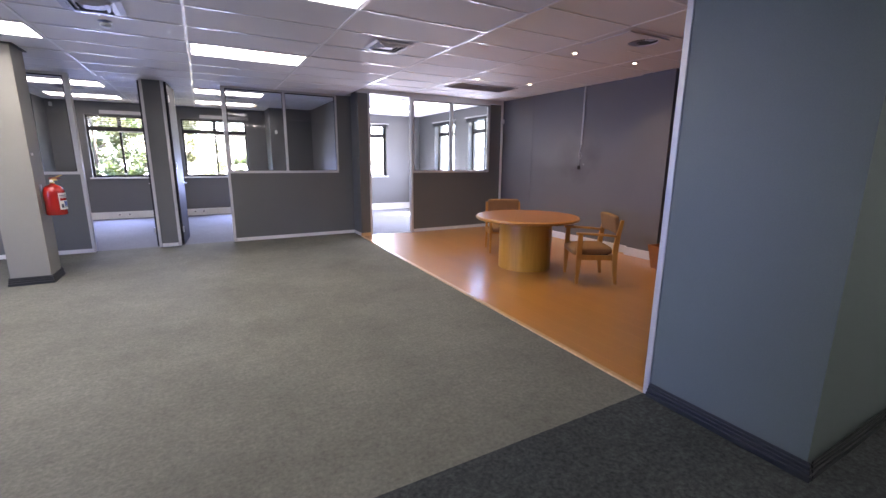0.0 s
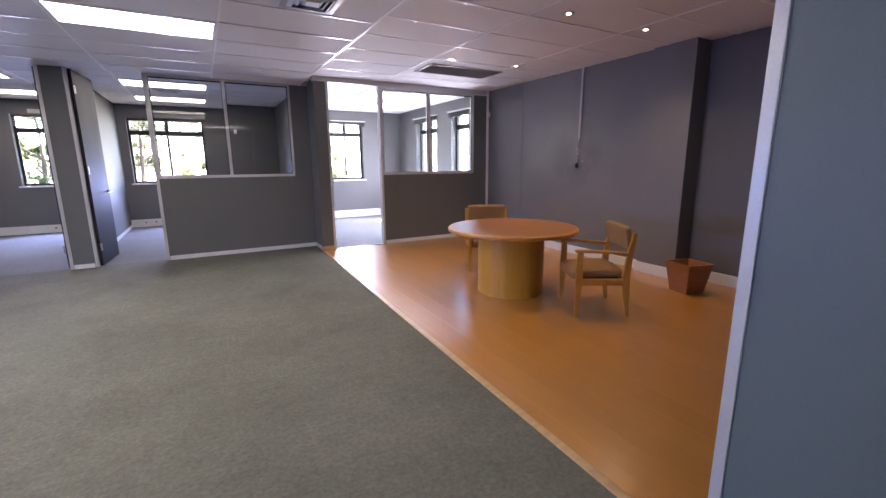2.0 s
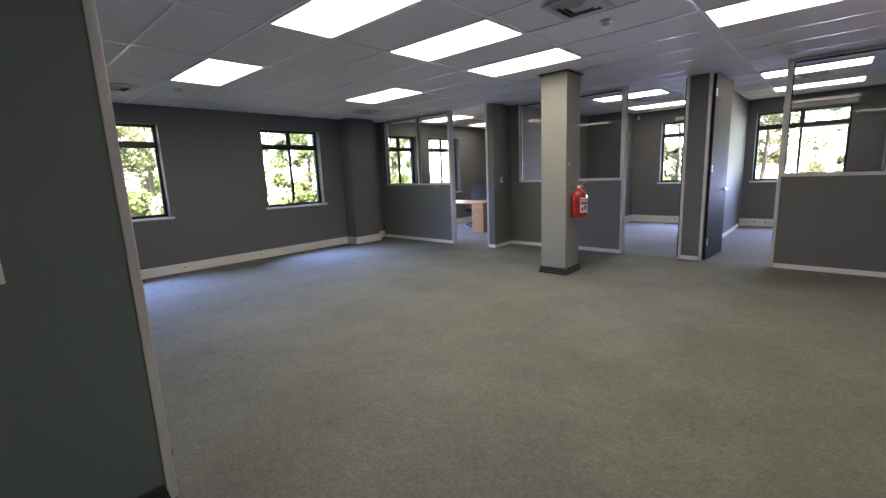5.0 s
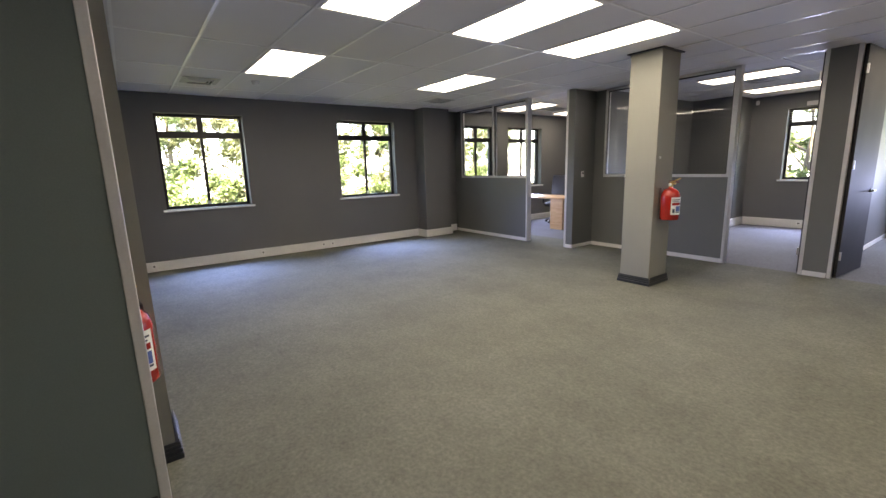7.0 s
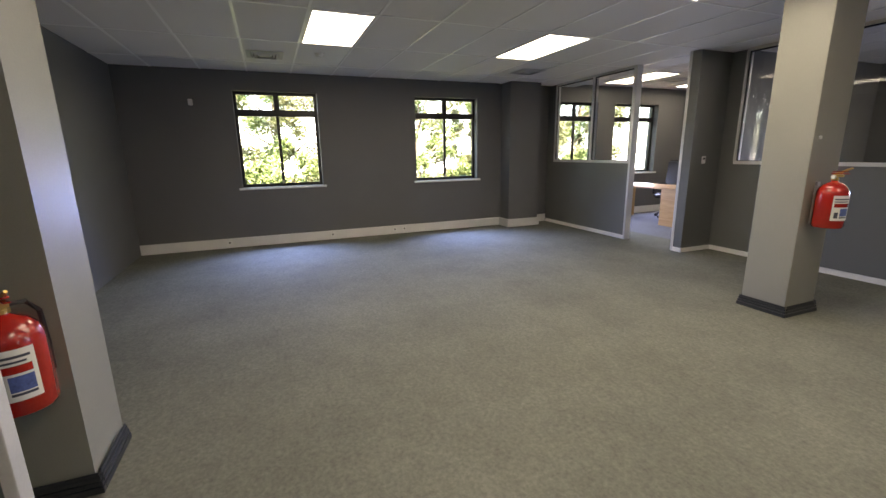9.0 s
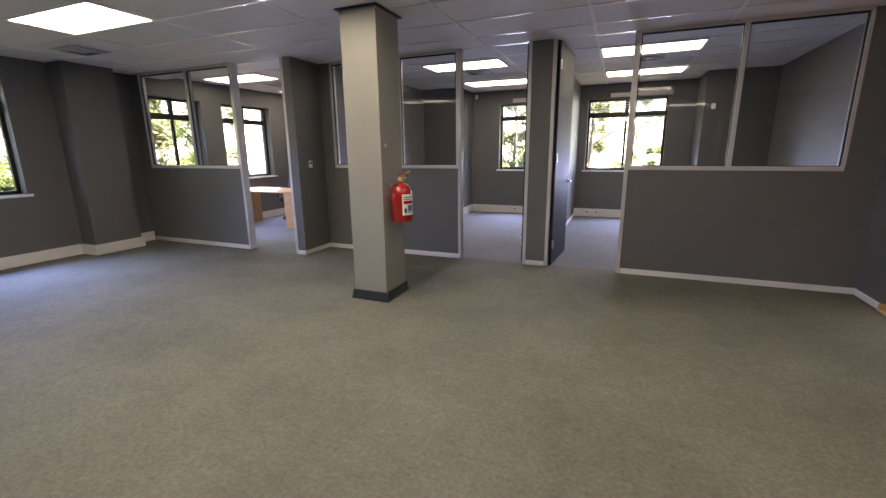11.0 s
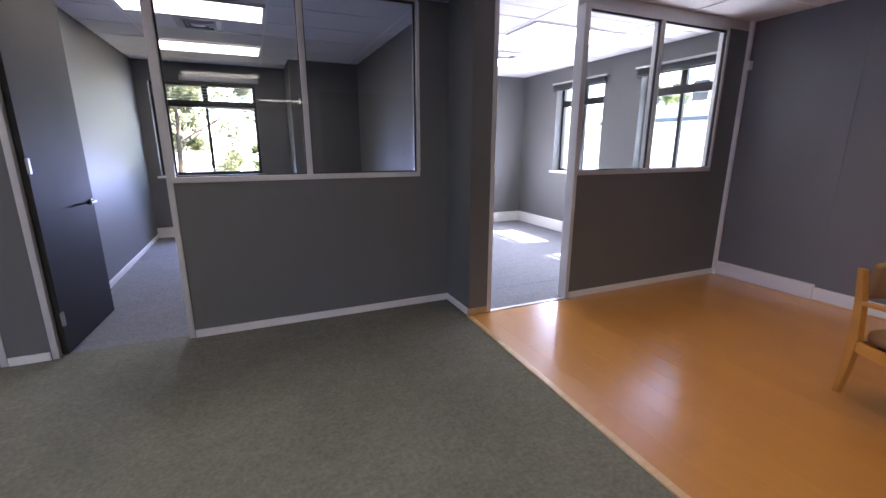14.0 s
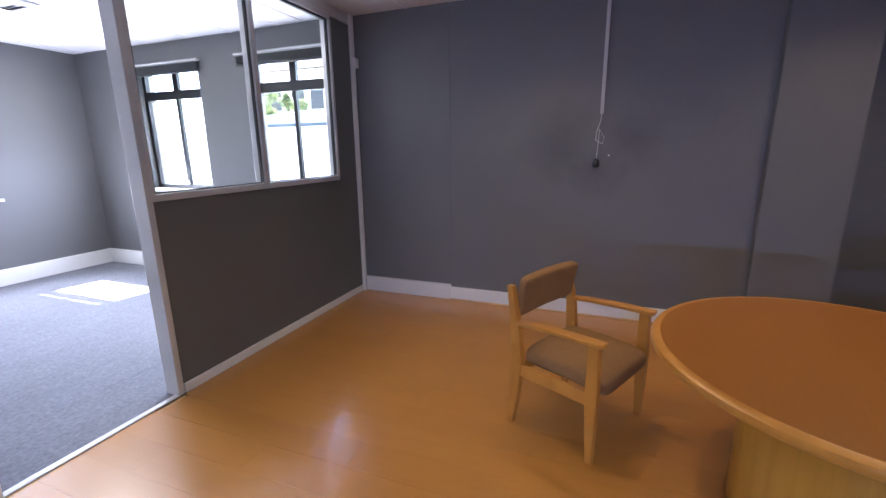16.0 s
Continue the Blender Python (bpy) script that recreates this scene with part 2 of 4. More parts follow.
PLANK = wood_material("orange laminate", (0.47, 0.208, 0.04), (0.49, 0.221, 0.044), 0.3, (9, 0.6, 9), vary=0.035, coat=0.7, swirl=0.1)
BEECH = wood_material("honey beech", (0.44, 0.19, 0.03), (0.54, 0.25, 0.046), 0.35, (3, 3, 1.2), vary=0.05, coat=0.15)
TABLETOP = wood_material("orange veneer", (0.285, 0.105, 0.011), (0.305, 0.115, 0.013), 0.36, (0.7, 9, 9), vary=0.02, coat=0.08, swirl=0.0)
DRUM = wood_material("honey veneer", (0.44, 0.225, 0.03), (0.53, 0.285, 0.045), 0.35, (9, 9, 0.8), vary=0.02, coat=0.1)
BINWOOD = wood_material("red oak veneer", (0.3, 0.11, 0.035), (0.4, 0.16, 0.05), 0.4, (1, 12, 12), vary=0.03)
DESKWOOD = wood_material("oak desk veneer", (0.42, 0.24, 0.1), (0.55, 0.34, 0.16), 0.4, (1, 10, 10), vary=0.03)
STRIP = wood_material("oak edge strip", (0.5, 0.32, 0.15), (0.62, 0.42, 0.22), 0.35, (9, 0.8, 9), vary=0.02)
DIFFUSER = glow_material("light diffuser", (1.0, 0.985, 0.9), PANEL_LIGHT)
BULB = glow_material("lamp glow", (1.0, 0.85, 0.6), 1.5)
LEAF = leaf_material("leaves", (0.07, 0.11, 0.035), (0.18, 0.22, 0.09))
LEAF2 = leaf_material("olive leaves", (0.085, 0.1, 0.045), (0.21, 0.215, 0.11))
BARK = material("bark", (0.12, 0.09, 0.065), 0.9, grain=0.3, grain_size=20, stain=0.2, bump=0.8)
PAVING = material("pale paving", (0.6, 0.58, 0.55), 0.9, grain=0.15, grain_size=30, stain=0.15, bump=0.4)
RENDER = material("white render", (0.78, 0.77, 0.74), 0.85, grain=0.04, stain=0.06, stain_size=0.5, bump=0.3)
BLUEROOF = material("blue roof sheet", (0.005, 0.018, 0.034), 0.6, grain=0.05, stain=0.1)
TILE = material("grey roof tile", (0.06, 0.05, 0.045), 0.7, grain=0.2, grain_size=6, stain=0.2)
SOIL = material("garden soil", (0.1, 0.085, 0.05), 0.95, grain=0.4, grain_size=12, stain=0.3, bump=0.8)

# ---------------- builders ----------------
def box(bm, x0, x1, y0, y1, z0, z1, bevel=0.0):
    m = Matrix.LocRotScale(((x0 + x1) / 2, (y0 + y1) / 2, (z0 + z1) / 2), None, (abs(x1 - x0), abs(y1 - y0), abs(z1 - z0)))
    made = bmesh.ops.create_cube(bm, size=1, matrix=m)
    if bevel:
        edges = list({e for v in made["verts"] for e in v.link_edges})
        bmesh.ops.bevel(bm, geom=edges, offset=bevel, segments=2, affect="EDGES", profile=0.6)
    return bm


def boxes(*dims, bevel=0.0):
    bm = bmesh.new()
    for d in dims:
        box(bm, *d, bevel=bevel)
    return bm


def cyl(bm, r, z0, z1, at=(0, 0), seg=24, r2=None, turn=None):
    m = Matrix.Translation((at[0], at[1], (z0 + z1) / 2))
    if turn is not None:
        m = turn @ m
    bmesh.ops.create_cone(bm, cap_ends=True, segments=seg, radius1=r, radius2=r if r2 is None else r2, depth=z1 - z0, matrix=m)
    return bm


def lathe(bm, profile, seg=32, at=(0, 0)):
    """A turned body from (radius, height) pairs."""
    rings = []
    for r, z in profile:
        rings.append([bm.verts.new((at[0] + r * math.cos(2 * math.pi * i / seg), at[1] + r * math.sin(2 * math.pi * i / seg), z)) for i in range(seg)])
    for a, b in zip(rings, rings[1:]):
        for i in range(seg):
            bm.faces.new((a[i], a[(i + 1) % seg], b[(i + 1) % seg], b[i]))
    bm.faces.new(rings[0][::-1]), bm.faces.new(rings[-1])
    return bm


def tube(bm, points, r, seg=8):
    """A round bar along points."""
    pts = [Vector(p) for p in points]
    rings = []
    for i, p in enumerate(pts):
        d = (pts[min(i + 1, len(pts) - 1)] - pts[max(i - 1, 0)]).normalized()
        side = d.cross(Vector((0.3, 0.2, 1)) if abs(d.z) < 0.95 else Vector((1, 0, 0))).normalized()
        up = side.cross(d)
        rr = r[i] if isinstance(r, (list, tuple)) else r
        rings.append([bm.verts.new(p + rr * (side * math.cos(2 * math.pi * k / seg) + up * math.sin(2 * math.pi * k / seg))) for k in range(seg)])
    for a, b in zip(rings, rings[1:]):
        for k in range(seg):
            bm.faces.new((a[k], a[(k + 1) % seg], b[(k + 1) % seg], b[k]))
    bm.faces.new(rings[0][::-1]), bm.faces.new(rings[-1])
    return bm


def finish(bm, name, material_, smooth=False):
    bmesh.ops.recalc_face_normals(bm, faces=bm.faces)
    me = bpy.data.meshes.new(name)
    bm.to_mesh(me)
    bm.free()
    for mm in material_ if isinstance(material_, (list, tuple)) else (material_,):
        me.materials.append(mm)
    if smooth:
        me.shade_smooth()
        me.set_sharp_from_angle(angle=radians(40))
    return me


def part(name, bm, material_, parent, label="", smooth=False):
    ob = new(name, finish(bm, name, material_, smooth))
    ob.parent = parent
    return tagged(ob, label)


def thing(name, label, category, group="", kind="", m=None):
    ob = new(name)
    ob.empty_display_size = 0.2
    if m is not None:
        ob.matrix_basis = m
    return tagged(ob, label, category, group, kind)


def solid(name, bm, material_, label, category, kind="structure", smooth=False, m=None):
    ob = new(name, finish(bm, name, material_, smooth))
    if m is not None:
        ob.matrix_basis = m
    return tagged(ob, label, category, "", kind)


def wall_mesh(along, c0, c1, u0, u1, z0, z1, holes=()):
    """A wall with openings right through it. along: 'x' or 'y'; c0..c1 its thickness, u0..u1 its length."""
    us = sorted({u0, u1, *[v for h in holes for v in h[:2] if u0 < v < u1]})
    zs = sorted({z0, z1, *[v for h in holes for v in h[2:] if z0 < v < z1]})
    full = {}
    for i in range(len(us) - 1):
        for j in range(len(zs) - 1):
            mu, mz = (us[i] + us[i + 1]) / 2, (zs[j] + zs[j + 1]) / 2
            full[i, j] = not any(h[0] < mu < h[1] and h[2] < mz < h[3] for h in holes)
    bm = bmesh.new()
    cache = {}

    def vert(u, c, z):
        if (u, c, z) not in cache:
            cache[u, c, z] = bm.verts.new((u, c, z) if along == "x" else (c, u, z))
        return cache[u, c, z]

    for (i, j), on in full.items():
        if not on:
            continue
        a, b, p, q = us[i], us[i + 1], zs[j], zs[j + 1]
        for c in (c0, c1):
            bm.faces.new([vert(a, c, p), vert(b, c, p), vert(b, c, q), vert(a, c, q)])
        for (di, dj), ends in {(-1, 0): ((a, p), (a, q)), (1, 0): ((b, p), (b, q)), (0, -1): ((a, p), (b, p)), (0, 1): ((a, q), (b, q))}.items():
            if not full.get((i + di, j + dj)):
                (ua, za), (ub, zb) = ends
                bm.faces.new([vert(ua, c0, za), vert(ub, c0, zb), vert(ub, c1, zb), vert(ua, c1, za)])
    return bm


def wall(name, along, c0, c1, u0, u1, z0, z1, holes=(), mat=None, label="dark grey painted plaster wall"):
    return solid(name, wall_mesh(along, c0, c1, u0, u1, z0, z1, holes), mat or WALL, label, "wall")


# ceiling heights: open plan, offices, wooden floor; wall tops
H, HO, HW, WT = 2.668, 2.73, 2.75, 2.86
# wall faces
XW, XE, XN, YB, YA, YD = -7.48, 5.47, 5.67, 8.43, 7.865, 7.97
YN, YJ = 12.90, 12.05
WEST = pose(0, 0, 0, 0, 0, 90)
NORTH = pose(0, 0, 0)
EAST = pose(0, 0, 0, 0, 0, -90)

# ---------------- outdoors, below everything ----------------
ground = solid("ground", boxes((-160, 160, -160, 160, -0.75, -0.55)), PAVING, "pale paved ground around the building", "ground")
garden = solid("garden_bed", boxes((-40, -8.0, -20, 40, -0.55, -0.48), (-8.0, 2.6, 13.6, 40, -0.55, -0.48)), SOIL, "planted garden bed of dark soil", "garden bed")

# ---------------- structure ----------------
carpet = boxes((-7.9, -1.79, 0.4, 1.585, -0.2, 0.0))
outline = [(-7.9, 1.585), (1.935, 1.585), (2.13, 7.95), (2.3, 7.95), (2.3, 8.5), (-7.9, 8.5)]
low, top = [[carpet.verts.new((x, y, z)) for x, y in outline] for z in (-0.2, 0.0)]
carpet.faces.new(top), carpet.faces.new(low[::-1])
for k in range(6):
    carpet.faces.new((low[k], low[(k + 1) % 6], top[(k + 1) % 6], top[k]))
solid("floor", carpet, CARPET, "worn grey-green office carpet", "floor")
solid("floor_lobby", boxes((-1.79, 6.2, -4.0, 1.585, -0.2, 0.0)), LOBBY_CARPET, "dark charcoal carpet of the lobby", "floor")
solid("floor_offices", boxes((-7.9, 5.8, 8.5, 13.2, -0.2, 0.0), (2.3, 5.6, 7.98, 8.5, -0.2, -0.001)), OFFICE_CARPET, "blue-grey office carpet", "floor")
sub = bmesh.new()
box(sub, 2.0, 6.0, 0.8, 7.97, -0.2, -0.012)
wood_floor = solid("floor_wood", sub, STRIP, "glossy orange laminate plank floor", "floor")

W1, W2 = (2.18, 3.41, 0.935, 2.39), (5.06, 6.28, 0.935, 2.39)
A1, A2 = (8.10, 9.10, 0.93, 2.39), (9.55, 10.80, 0.93, 2.39)
wall("wall_west", "y", XW - 0.27, XW, 0.5, 12.9, 0, WT, [W1, W2, A1, A2])
solid("wall_west_pier", boxes((XW, -7.15, 6.79, 7.44, 0, H)), WALL, "dark grey painted pilaster", "pilaster")
wall("wall_south", "x", 0.5, 0.7, -7.75, -1.79, 0, WT)
solid("wall_south_pier", boxes((-2.5, -2.12, 0.70, 1.75, 0, H)), COLUMN, "pale grey painted wall nib", "pilaster")
wall("wall_east", "y", XE, XE + 0.3, 4.46, YD, 0, WT, mat=WALL_EAST, label="dark grey painted wall with dark smudges")
solid("wall_east_lining", boxes((XE - 0.003, XE, 6.96, YD, 0, HW)), WALL_EAST, "dark grey painted wall lining with a visible seam", "wall")
wall("wall_east_recess", "y", XN, XN + 0.3, 0.5, 3.94, 0, WT)
solid("wall_east_pier", boxes((5.40, XE + 0.5, 3.94, 4.46, 0, HW)), WALL_EAST, "dark grey painted pilaster at the edge of the recess", "pilaster")
wall("wall_entry_right", "y", 1.92, 2.02, 0.72, 1.55, 0, WT, mat=LOBBY_PAINT, label="blue-grey painted partition end")
wall("wall_wood_south", "x", 0.72, 0.82, 2.02, 5.70, 0, WT, mat=LOBBY_PAINT, label="blue-grey painted partition")
wall("wall_entry_left", "y", -1.79, -1.73, -3.0, 1.66, 0, WT, mat=LOBBY_PAINT, label="blue-grey painted partition with a switch")
wall("wall_lobby_south", "x", -3.2, -3.0, -1.8, 6.0, 0, WT, mat=LOBBY_PAINT)
wall("wall_lobby_east", "y", 5.7, 5.9, -3.0, 0.70, 0, WT, mat=LOBBY_PAINT)
# offices
CW, BW = (-0.86, 0.64, 1.00, 2.44), (-2.76, -1.50, 1.00, 2.44)
DW = (3.40, 4.30, 1.00, 2.46)
DE1, DE2 = (9.95, 11.05, 1.05, 2.48), (8.22, 9.28, 1.05, 2.48)
wall("wall_north", "x", YN, YN + 0.27, -7.75, 2.3, 0, WT, [CW, BW])
wall("wall_north_office", "x", YJ, YJ + 0.27, 2.3, 5.68, 0, WT, [DW])
wall("wall_east_office", "y", 5.38, 5.65, YD + 0.1, YJ, 0, WT, [DE1, DE2])
wall("wall_office_ab", "y", -4.40, -4.26, YA + 0.1, YN, 0, WT)
wall("wall_office_bc", "y", -1.13, -1.03, YB + 0.1, YN, 0, WT)
wall("wall_office_cd", "y", 2.16, 2.30, YD + 0.1, YN, 0, WT)
solid("wall_office_b_pier", boxes((-4.26, -3.40, 12.05, YN, 0, HO)), WALL, "dark grey painted pilaster", "pilaster")
solid("wall_office_c_pier", boxes((1.12, 2.16, 12.00, YN, 0, HO)), WALL, "dark grey painted pilaster", "pilaster")

# column
col = boxes((-2.53, -2.165, 6.565, 6.97, 0, H), bevel=0.006)
solid("column", col, COLUMN, "pale grey painted square column", "column")
cap = boxes((-2.56, -2.135, 6.535, 7.0, H - 0.012, H - 0.001))
solid("trim_column_top", cap, DARKSKIRT, "dark ceiling trim round the column", "trim")


# ---------------- ceiling ----------------
def ceiling(name, x0, x1, y0, y1, h, gx, gy, px, py, skip=()):
    """Laid-in tiles with white bars; skip: cells (x, y, x, y) taken up by lights."""
    bm = bmesh.new()
    box(bm, x0, x1, y0, y1, h + 0.02, h + 0.26)
    xs = [gx + px * k for k in range(-40, 40) if x0 < gx + px * k < x1]
    ys = [gy + py * k for k in range(-60, 60) if y0 < gy + py * k < y1]
    ex, ey = [x0, *xs, x1], [y0, *ys, y1]
    for a, b in zip(ex, ex[1:]):
        for c, d in zip(ey, ey[1:]):
            mx, my = (a + b) / 2, (c + d) / 2
            if b - a > 0.03 and d - c > 0.03 and not any(s[0] < mx < s[2] and s[1] < my < s[3] for s in skip):
                z = h + random.uniform(0.0, 0.003)
                box(bm, a + 0.009, b - 0.009, c + 0.009, d - 0.009, z, h + 0.015)
    n = len(bm.faces)
    for x in xs:
        box(bm, x - 0.012, x + 0.012, y0, y1, h - 0.0045, h + 0.006)
    for y in ys:
        box(bm, x0, x1, y - 0.012, y + 0.012, h - 0.004, h + 0.0055)
    bm.faces.ensure_lookup_table()
    for f in bm.faces[n:]:
        f.material_index = 1
    return solid(name, bm, [CEIL, TBAR], "white suspended tile ceiling with metal grid", "ceiling")


GX, GY, PX, PY = -0.49, 3.04, 1.253, 0.62
# the last two cells are unseen panels, added to brighten the lobby walls
CELLS = [(-0.49, 5.52), (-2.996, 4.28), (-2.996, 5.52), (-2.996, 3.04), (-5.502, 3.04), (-5.502, 5.52), (-0.49, 3.04), (0.763, -1.3), (3.269, -1.3)]
TAKEN = [(x, y, x + PX, y + PY) for x, y in CELLS]
ceiling("ceiling", -7.75, 2.03, -4.0, 8.45, H, GX, GY, PX, PY, TAKEN)
ceiling("ceiling_lobby", 2.03, 6.0, -4.0, 0.77, H, GX, GY, PX, PY, TAKEN)
ceiling("ceiling_wood", 2.03, 6.0, 0.77, 8.05, HW, GX, GY, PX, PY)
OFFICE_CELLS = [(-0.51, 9.39), (-0.51, 11.25), (-3.10, 9.45), (-3.10, 11.35), (3.28, 8.76), (3.28, 10.5), (-7.1, 8.85), (-7.1, 10.7)]
ceiling("ceiling_offices", -7.75, 5.7, 8.45, 13.2, HO, -0.51, 9.39, PX, PY)
ceiling("ceiling_office_corner", 2.03, 5.7, 8.05, 8.45, HO, -0.51, 9.39, PX, PY)


def light_panel(x, y, z=H):
    t = thing("ceiling_light", "recessed fluorescent ceiling light with a glowing opal diffuser", "ceiling light", "recessed ceiling lights", m=pose(x, y, z))
    part("frame", boxes((0.012, 0.035, 0.012, PY - 0.012, -0.008, 0.03), (PX - 0.035, PX - 0.012, 0.012, PY - 0.012, -0.008, 0.03), (0.035, PX - 0.035, 0.012, 0.035, -0.008, 0.03), (0.035, PX - 0.035, PY - 0.035, PY - 0.012, -0.008, 0.03)), TBAR, t, "white enamelled frame")
    part("diffuser", boxes((0.035, PX - 0.035, 0.035, PY - 0.035, -0.004, 0.018)), DIFFUSER, t, "glowing opal diffuser")
    return t


first = light_panel(*CELLS[0])
for x, y in CELLS[1:]:
    copy_thing(first, pose(x, y, H))
for x, y in OFFICE_CELLS:
    copy_thing(first, pose(x, y, HO - 0.012))


# ---------------- windows ----------------
def window(name, m, u0, u1, z0, z1, wall_v, blind=""):
    """Black framed window with a fanlight row. Local u along the wall, v outward."""
    t = thing(name, "black framed window with fanlights and a white sill", "window", kind="structure", m=m)
    v0, v1, f = wall_v + 0.13, wall_v + 0.18, 0.045
    zt = z1 - 0.30 * (z1 - z0) * 0.72
    um = (u0 + u1) / 2
    part("window_frame", boxes((u0, u0 + f, v0, v1, z0, z1), (u1 - f, u1, v0, v1, z0, z1), (u0 + f, u1 - f, v0, v1, z0, z0 + f), (u0 + f, u1 - f, v0, v1, z1 - f, z1)), BLACKALU, t)
    part("transom", boxes((u0 + f, u1 - f, v0 - 0.01, v1, zt - 0.05, zt + 0.05)), BLACKALU, t)
    part("mullion", boxes((um - 0.022, um + 0.022, v0 + 0.004, v1 - 0.004, z0 + f, zt - 0.05)), BLACKALU, t)
    part("mullion", boxes((um - 0.04, um + 0.04, v0 + 0.004, v1 - 0.004, zt + 0.05, z1 - f)), BLACKALU, t)
    for a, b, c, d in ((u0 + f, um - 0.022, z0 + f, zt - 0.05), (um + 0.022, u1 - f, z0 + f, zt - 0.05), (u0 + f, um - 0.04, zt + 0.05, z1 - f), (um + 0.04, u1 - f, zt + 0.05, z1 - f)):
        part("pane", boxes((a, b, v0 + 0.022, v0 + 0.028, c, d)), WGLASS, t)
    part("stay", boxes((um - 0.015, um + 0.015, v0 - 0.03, v0, z0 + f, z0 + f + 0.05)), STEEL, t, "steel peg stay")
    part("window_sill", boxes((u0 - 0.05, u1 + 0.05, wall_v - 0.04, v0, z0 - 0.035, z0 - 0.002), bevel=0.006), SKIRT, t, "white painted sill")
    if blind:
        if blind == "low":
            part("pelmet", boxes((um - 0.32, u1 + 0.06, wall_v - 0.07, wall_v - 0.01, z1 + 0.02, z1 + 0.10), bevel=0.004), OFFWHITE, t, "white blind pelmet")
            part("blind_headrail", boxes((u0 + 0.02, u1 - 0.02, wall_v + 0.03, wall_v + 0.07, z1 - 0.045, z1 - 0.005), bevel=0.004), BLACKALU, t, "blind headrail")
            for k in range(4):
                part("blind_slat", boxes((u0 + 0.03, u1 - 0.03, wall_v + 0.035, wall_v + 0.065, z1 - 0.085 - 0.045 * k, z1 - 0.079 - 0.045 * k)), OFFWHITE, t, "raised venetian blind slat")
            part("blind_rail", boxes((um - 0.02, u1 - 0.03, wall_v + 0.035, wall_v + 0.06, zt - 0.075, zt - 0.045), bevel=0.004), OFFWHITE, t, "white bottom rail of the blind")
        else:
            part("blind_headrail", boxes((u0 - 0.07, u1 + 0.07, wall_v - 0.06, wall_v - 0.01, z1 + 0.004, z1 + 0.026), bevel=0.004), OFFWHITE, t, "blind headrail")
            for k in range(6):
                part("blind_slat", boxes((u0 - 0.05, u1 + 0.05, wall_v - 0.055, wall_v - 0.012, z1 - 0.016 - 0.012 * k, z1 - 0.010 - 0.012 * k)), DUCT, t, "bunched dark blind slat")
            part("blind_rail", boxes((u0 - 0.05, u1 + 0.05, wall_v - 0.055, wall_v - 0.012, z1 - 0.105, z1 - 0.086), bevel=0.003), DUCT, t, "dark bottom rail of the blind")
    return t


window("window_1", WEST, W1[0], W1[1], W1[2], W1[3], -XW)
window("window_2", WEST, W2[0], W2[1], W2[2], W2[3], -XW)
window("window_3", WEST, A1[0], A1[1], A1[2], A1[3], -XW)
window("window_4", WEST, A2[0], A2[1], A2[2], A2[3], -XW)
window("window_5", NORTH, *CW, YN, "low")
window("window_6", NORTH, *BW, YN, "low")
window("window_7", NORTH, *DW, YJ, "up")
window("window_8", EAST, -DE1[1], -DE1[0], DE1[2], DE1[3], 5.38, "up")
window("window_9", EAST, -DE2[1], -DE2[0], DE2[2], DE2[3], 5.38, "up")

# added fill lamps at the sills, standing in for daylight through the windows
def sill_fill(m, u0, u1, v, z, watts, color, tip, h=0.04, spread=180):
    """An added low lamp strip along the inner edge of the sill, standing in for sky light, facing in; tip: degrees
    upward.
    """
    lamp = new("sill_fill_lamp", bpy.data.lights.new("sill_fill_lamp", "AREA"))
    lamp.data.shape, lamp.data.size, lamp.data.size_y = "RECTANGLE", u1 - u0 - 0.14, h
    lamp.data.energy, lamp.data.color, lamp.data.spread = watts, color, math.radians(spread)
    lamp.matrix_world = m @ pose((u0 + u1) / 2, v - 0.05, z + h / 2) @ pose(0, 0, 0, 90 + tip, 0, 180)
    return lamp


SKY_BLUE, OFFICE_SKY, SKY_WHITE = (0.24, 0.38, 1.0), (0.42, 0.54, 1.0), (0.72, 0.8, 1.0)
for w in (W1, W2):
    sill_fill(WEST, w[0], w[1], -XW, w[2], DAY * 2.5, SKY_BLUE, -26, spread=104)
for w in (A1, A2):
    sill_fill(WEST, w[0], w[1], -XW, w[2], DAY * 2.2, OFFICE_SKY, -22, spread=130)
for u0, u1 in ((-0.20, 0.62), (-2.70, -1.70)):
    sill_fill(NORTH, u0, u1, YN, CW[2], DAY * 2.5, OFFICE_SKY, -22, spread=125)
# corner office: fill lamps tipped up, in place of bounce off the sunlit paving
sill_fill(NORTH, DW[0], DW[1], YJ, DW[2], DAY * 3.8, SKY_WHITE, 6)
for w in (DE1, DE2):
    sill_fill(EAST, -w[1], -w[0], 5.38, w[2], DAY * 3.7, SKY_WHITE, 12)

# ---------------- glazed office fronts ----------------
SILL, HEAD = 1.235, 2.66


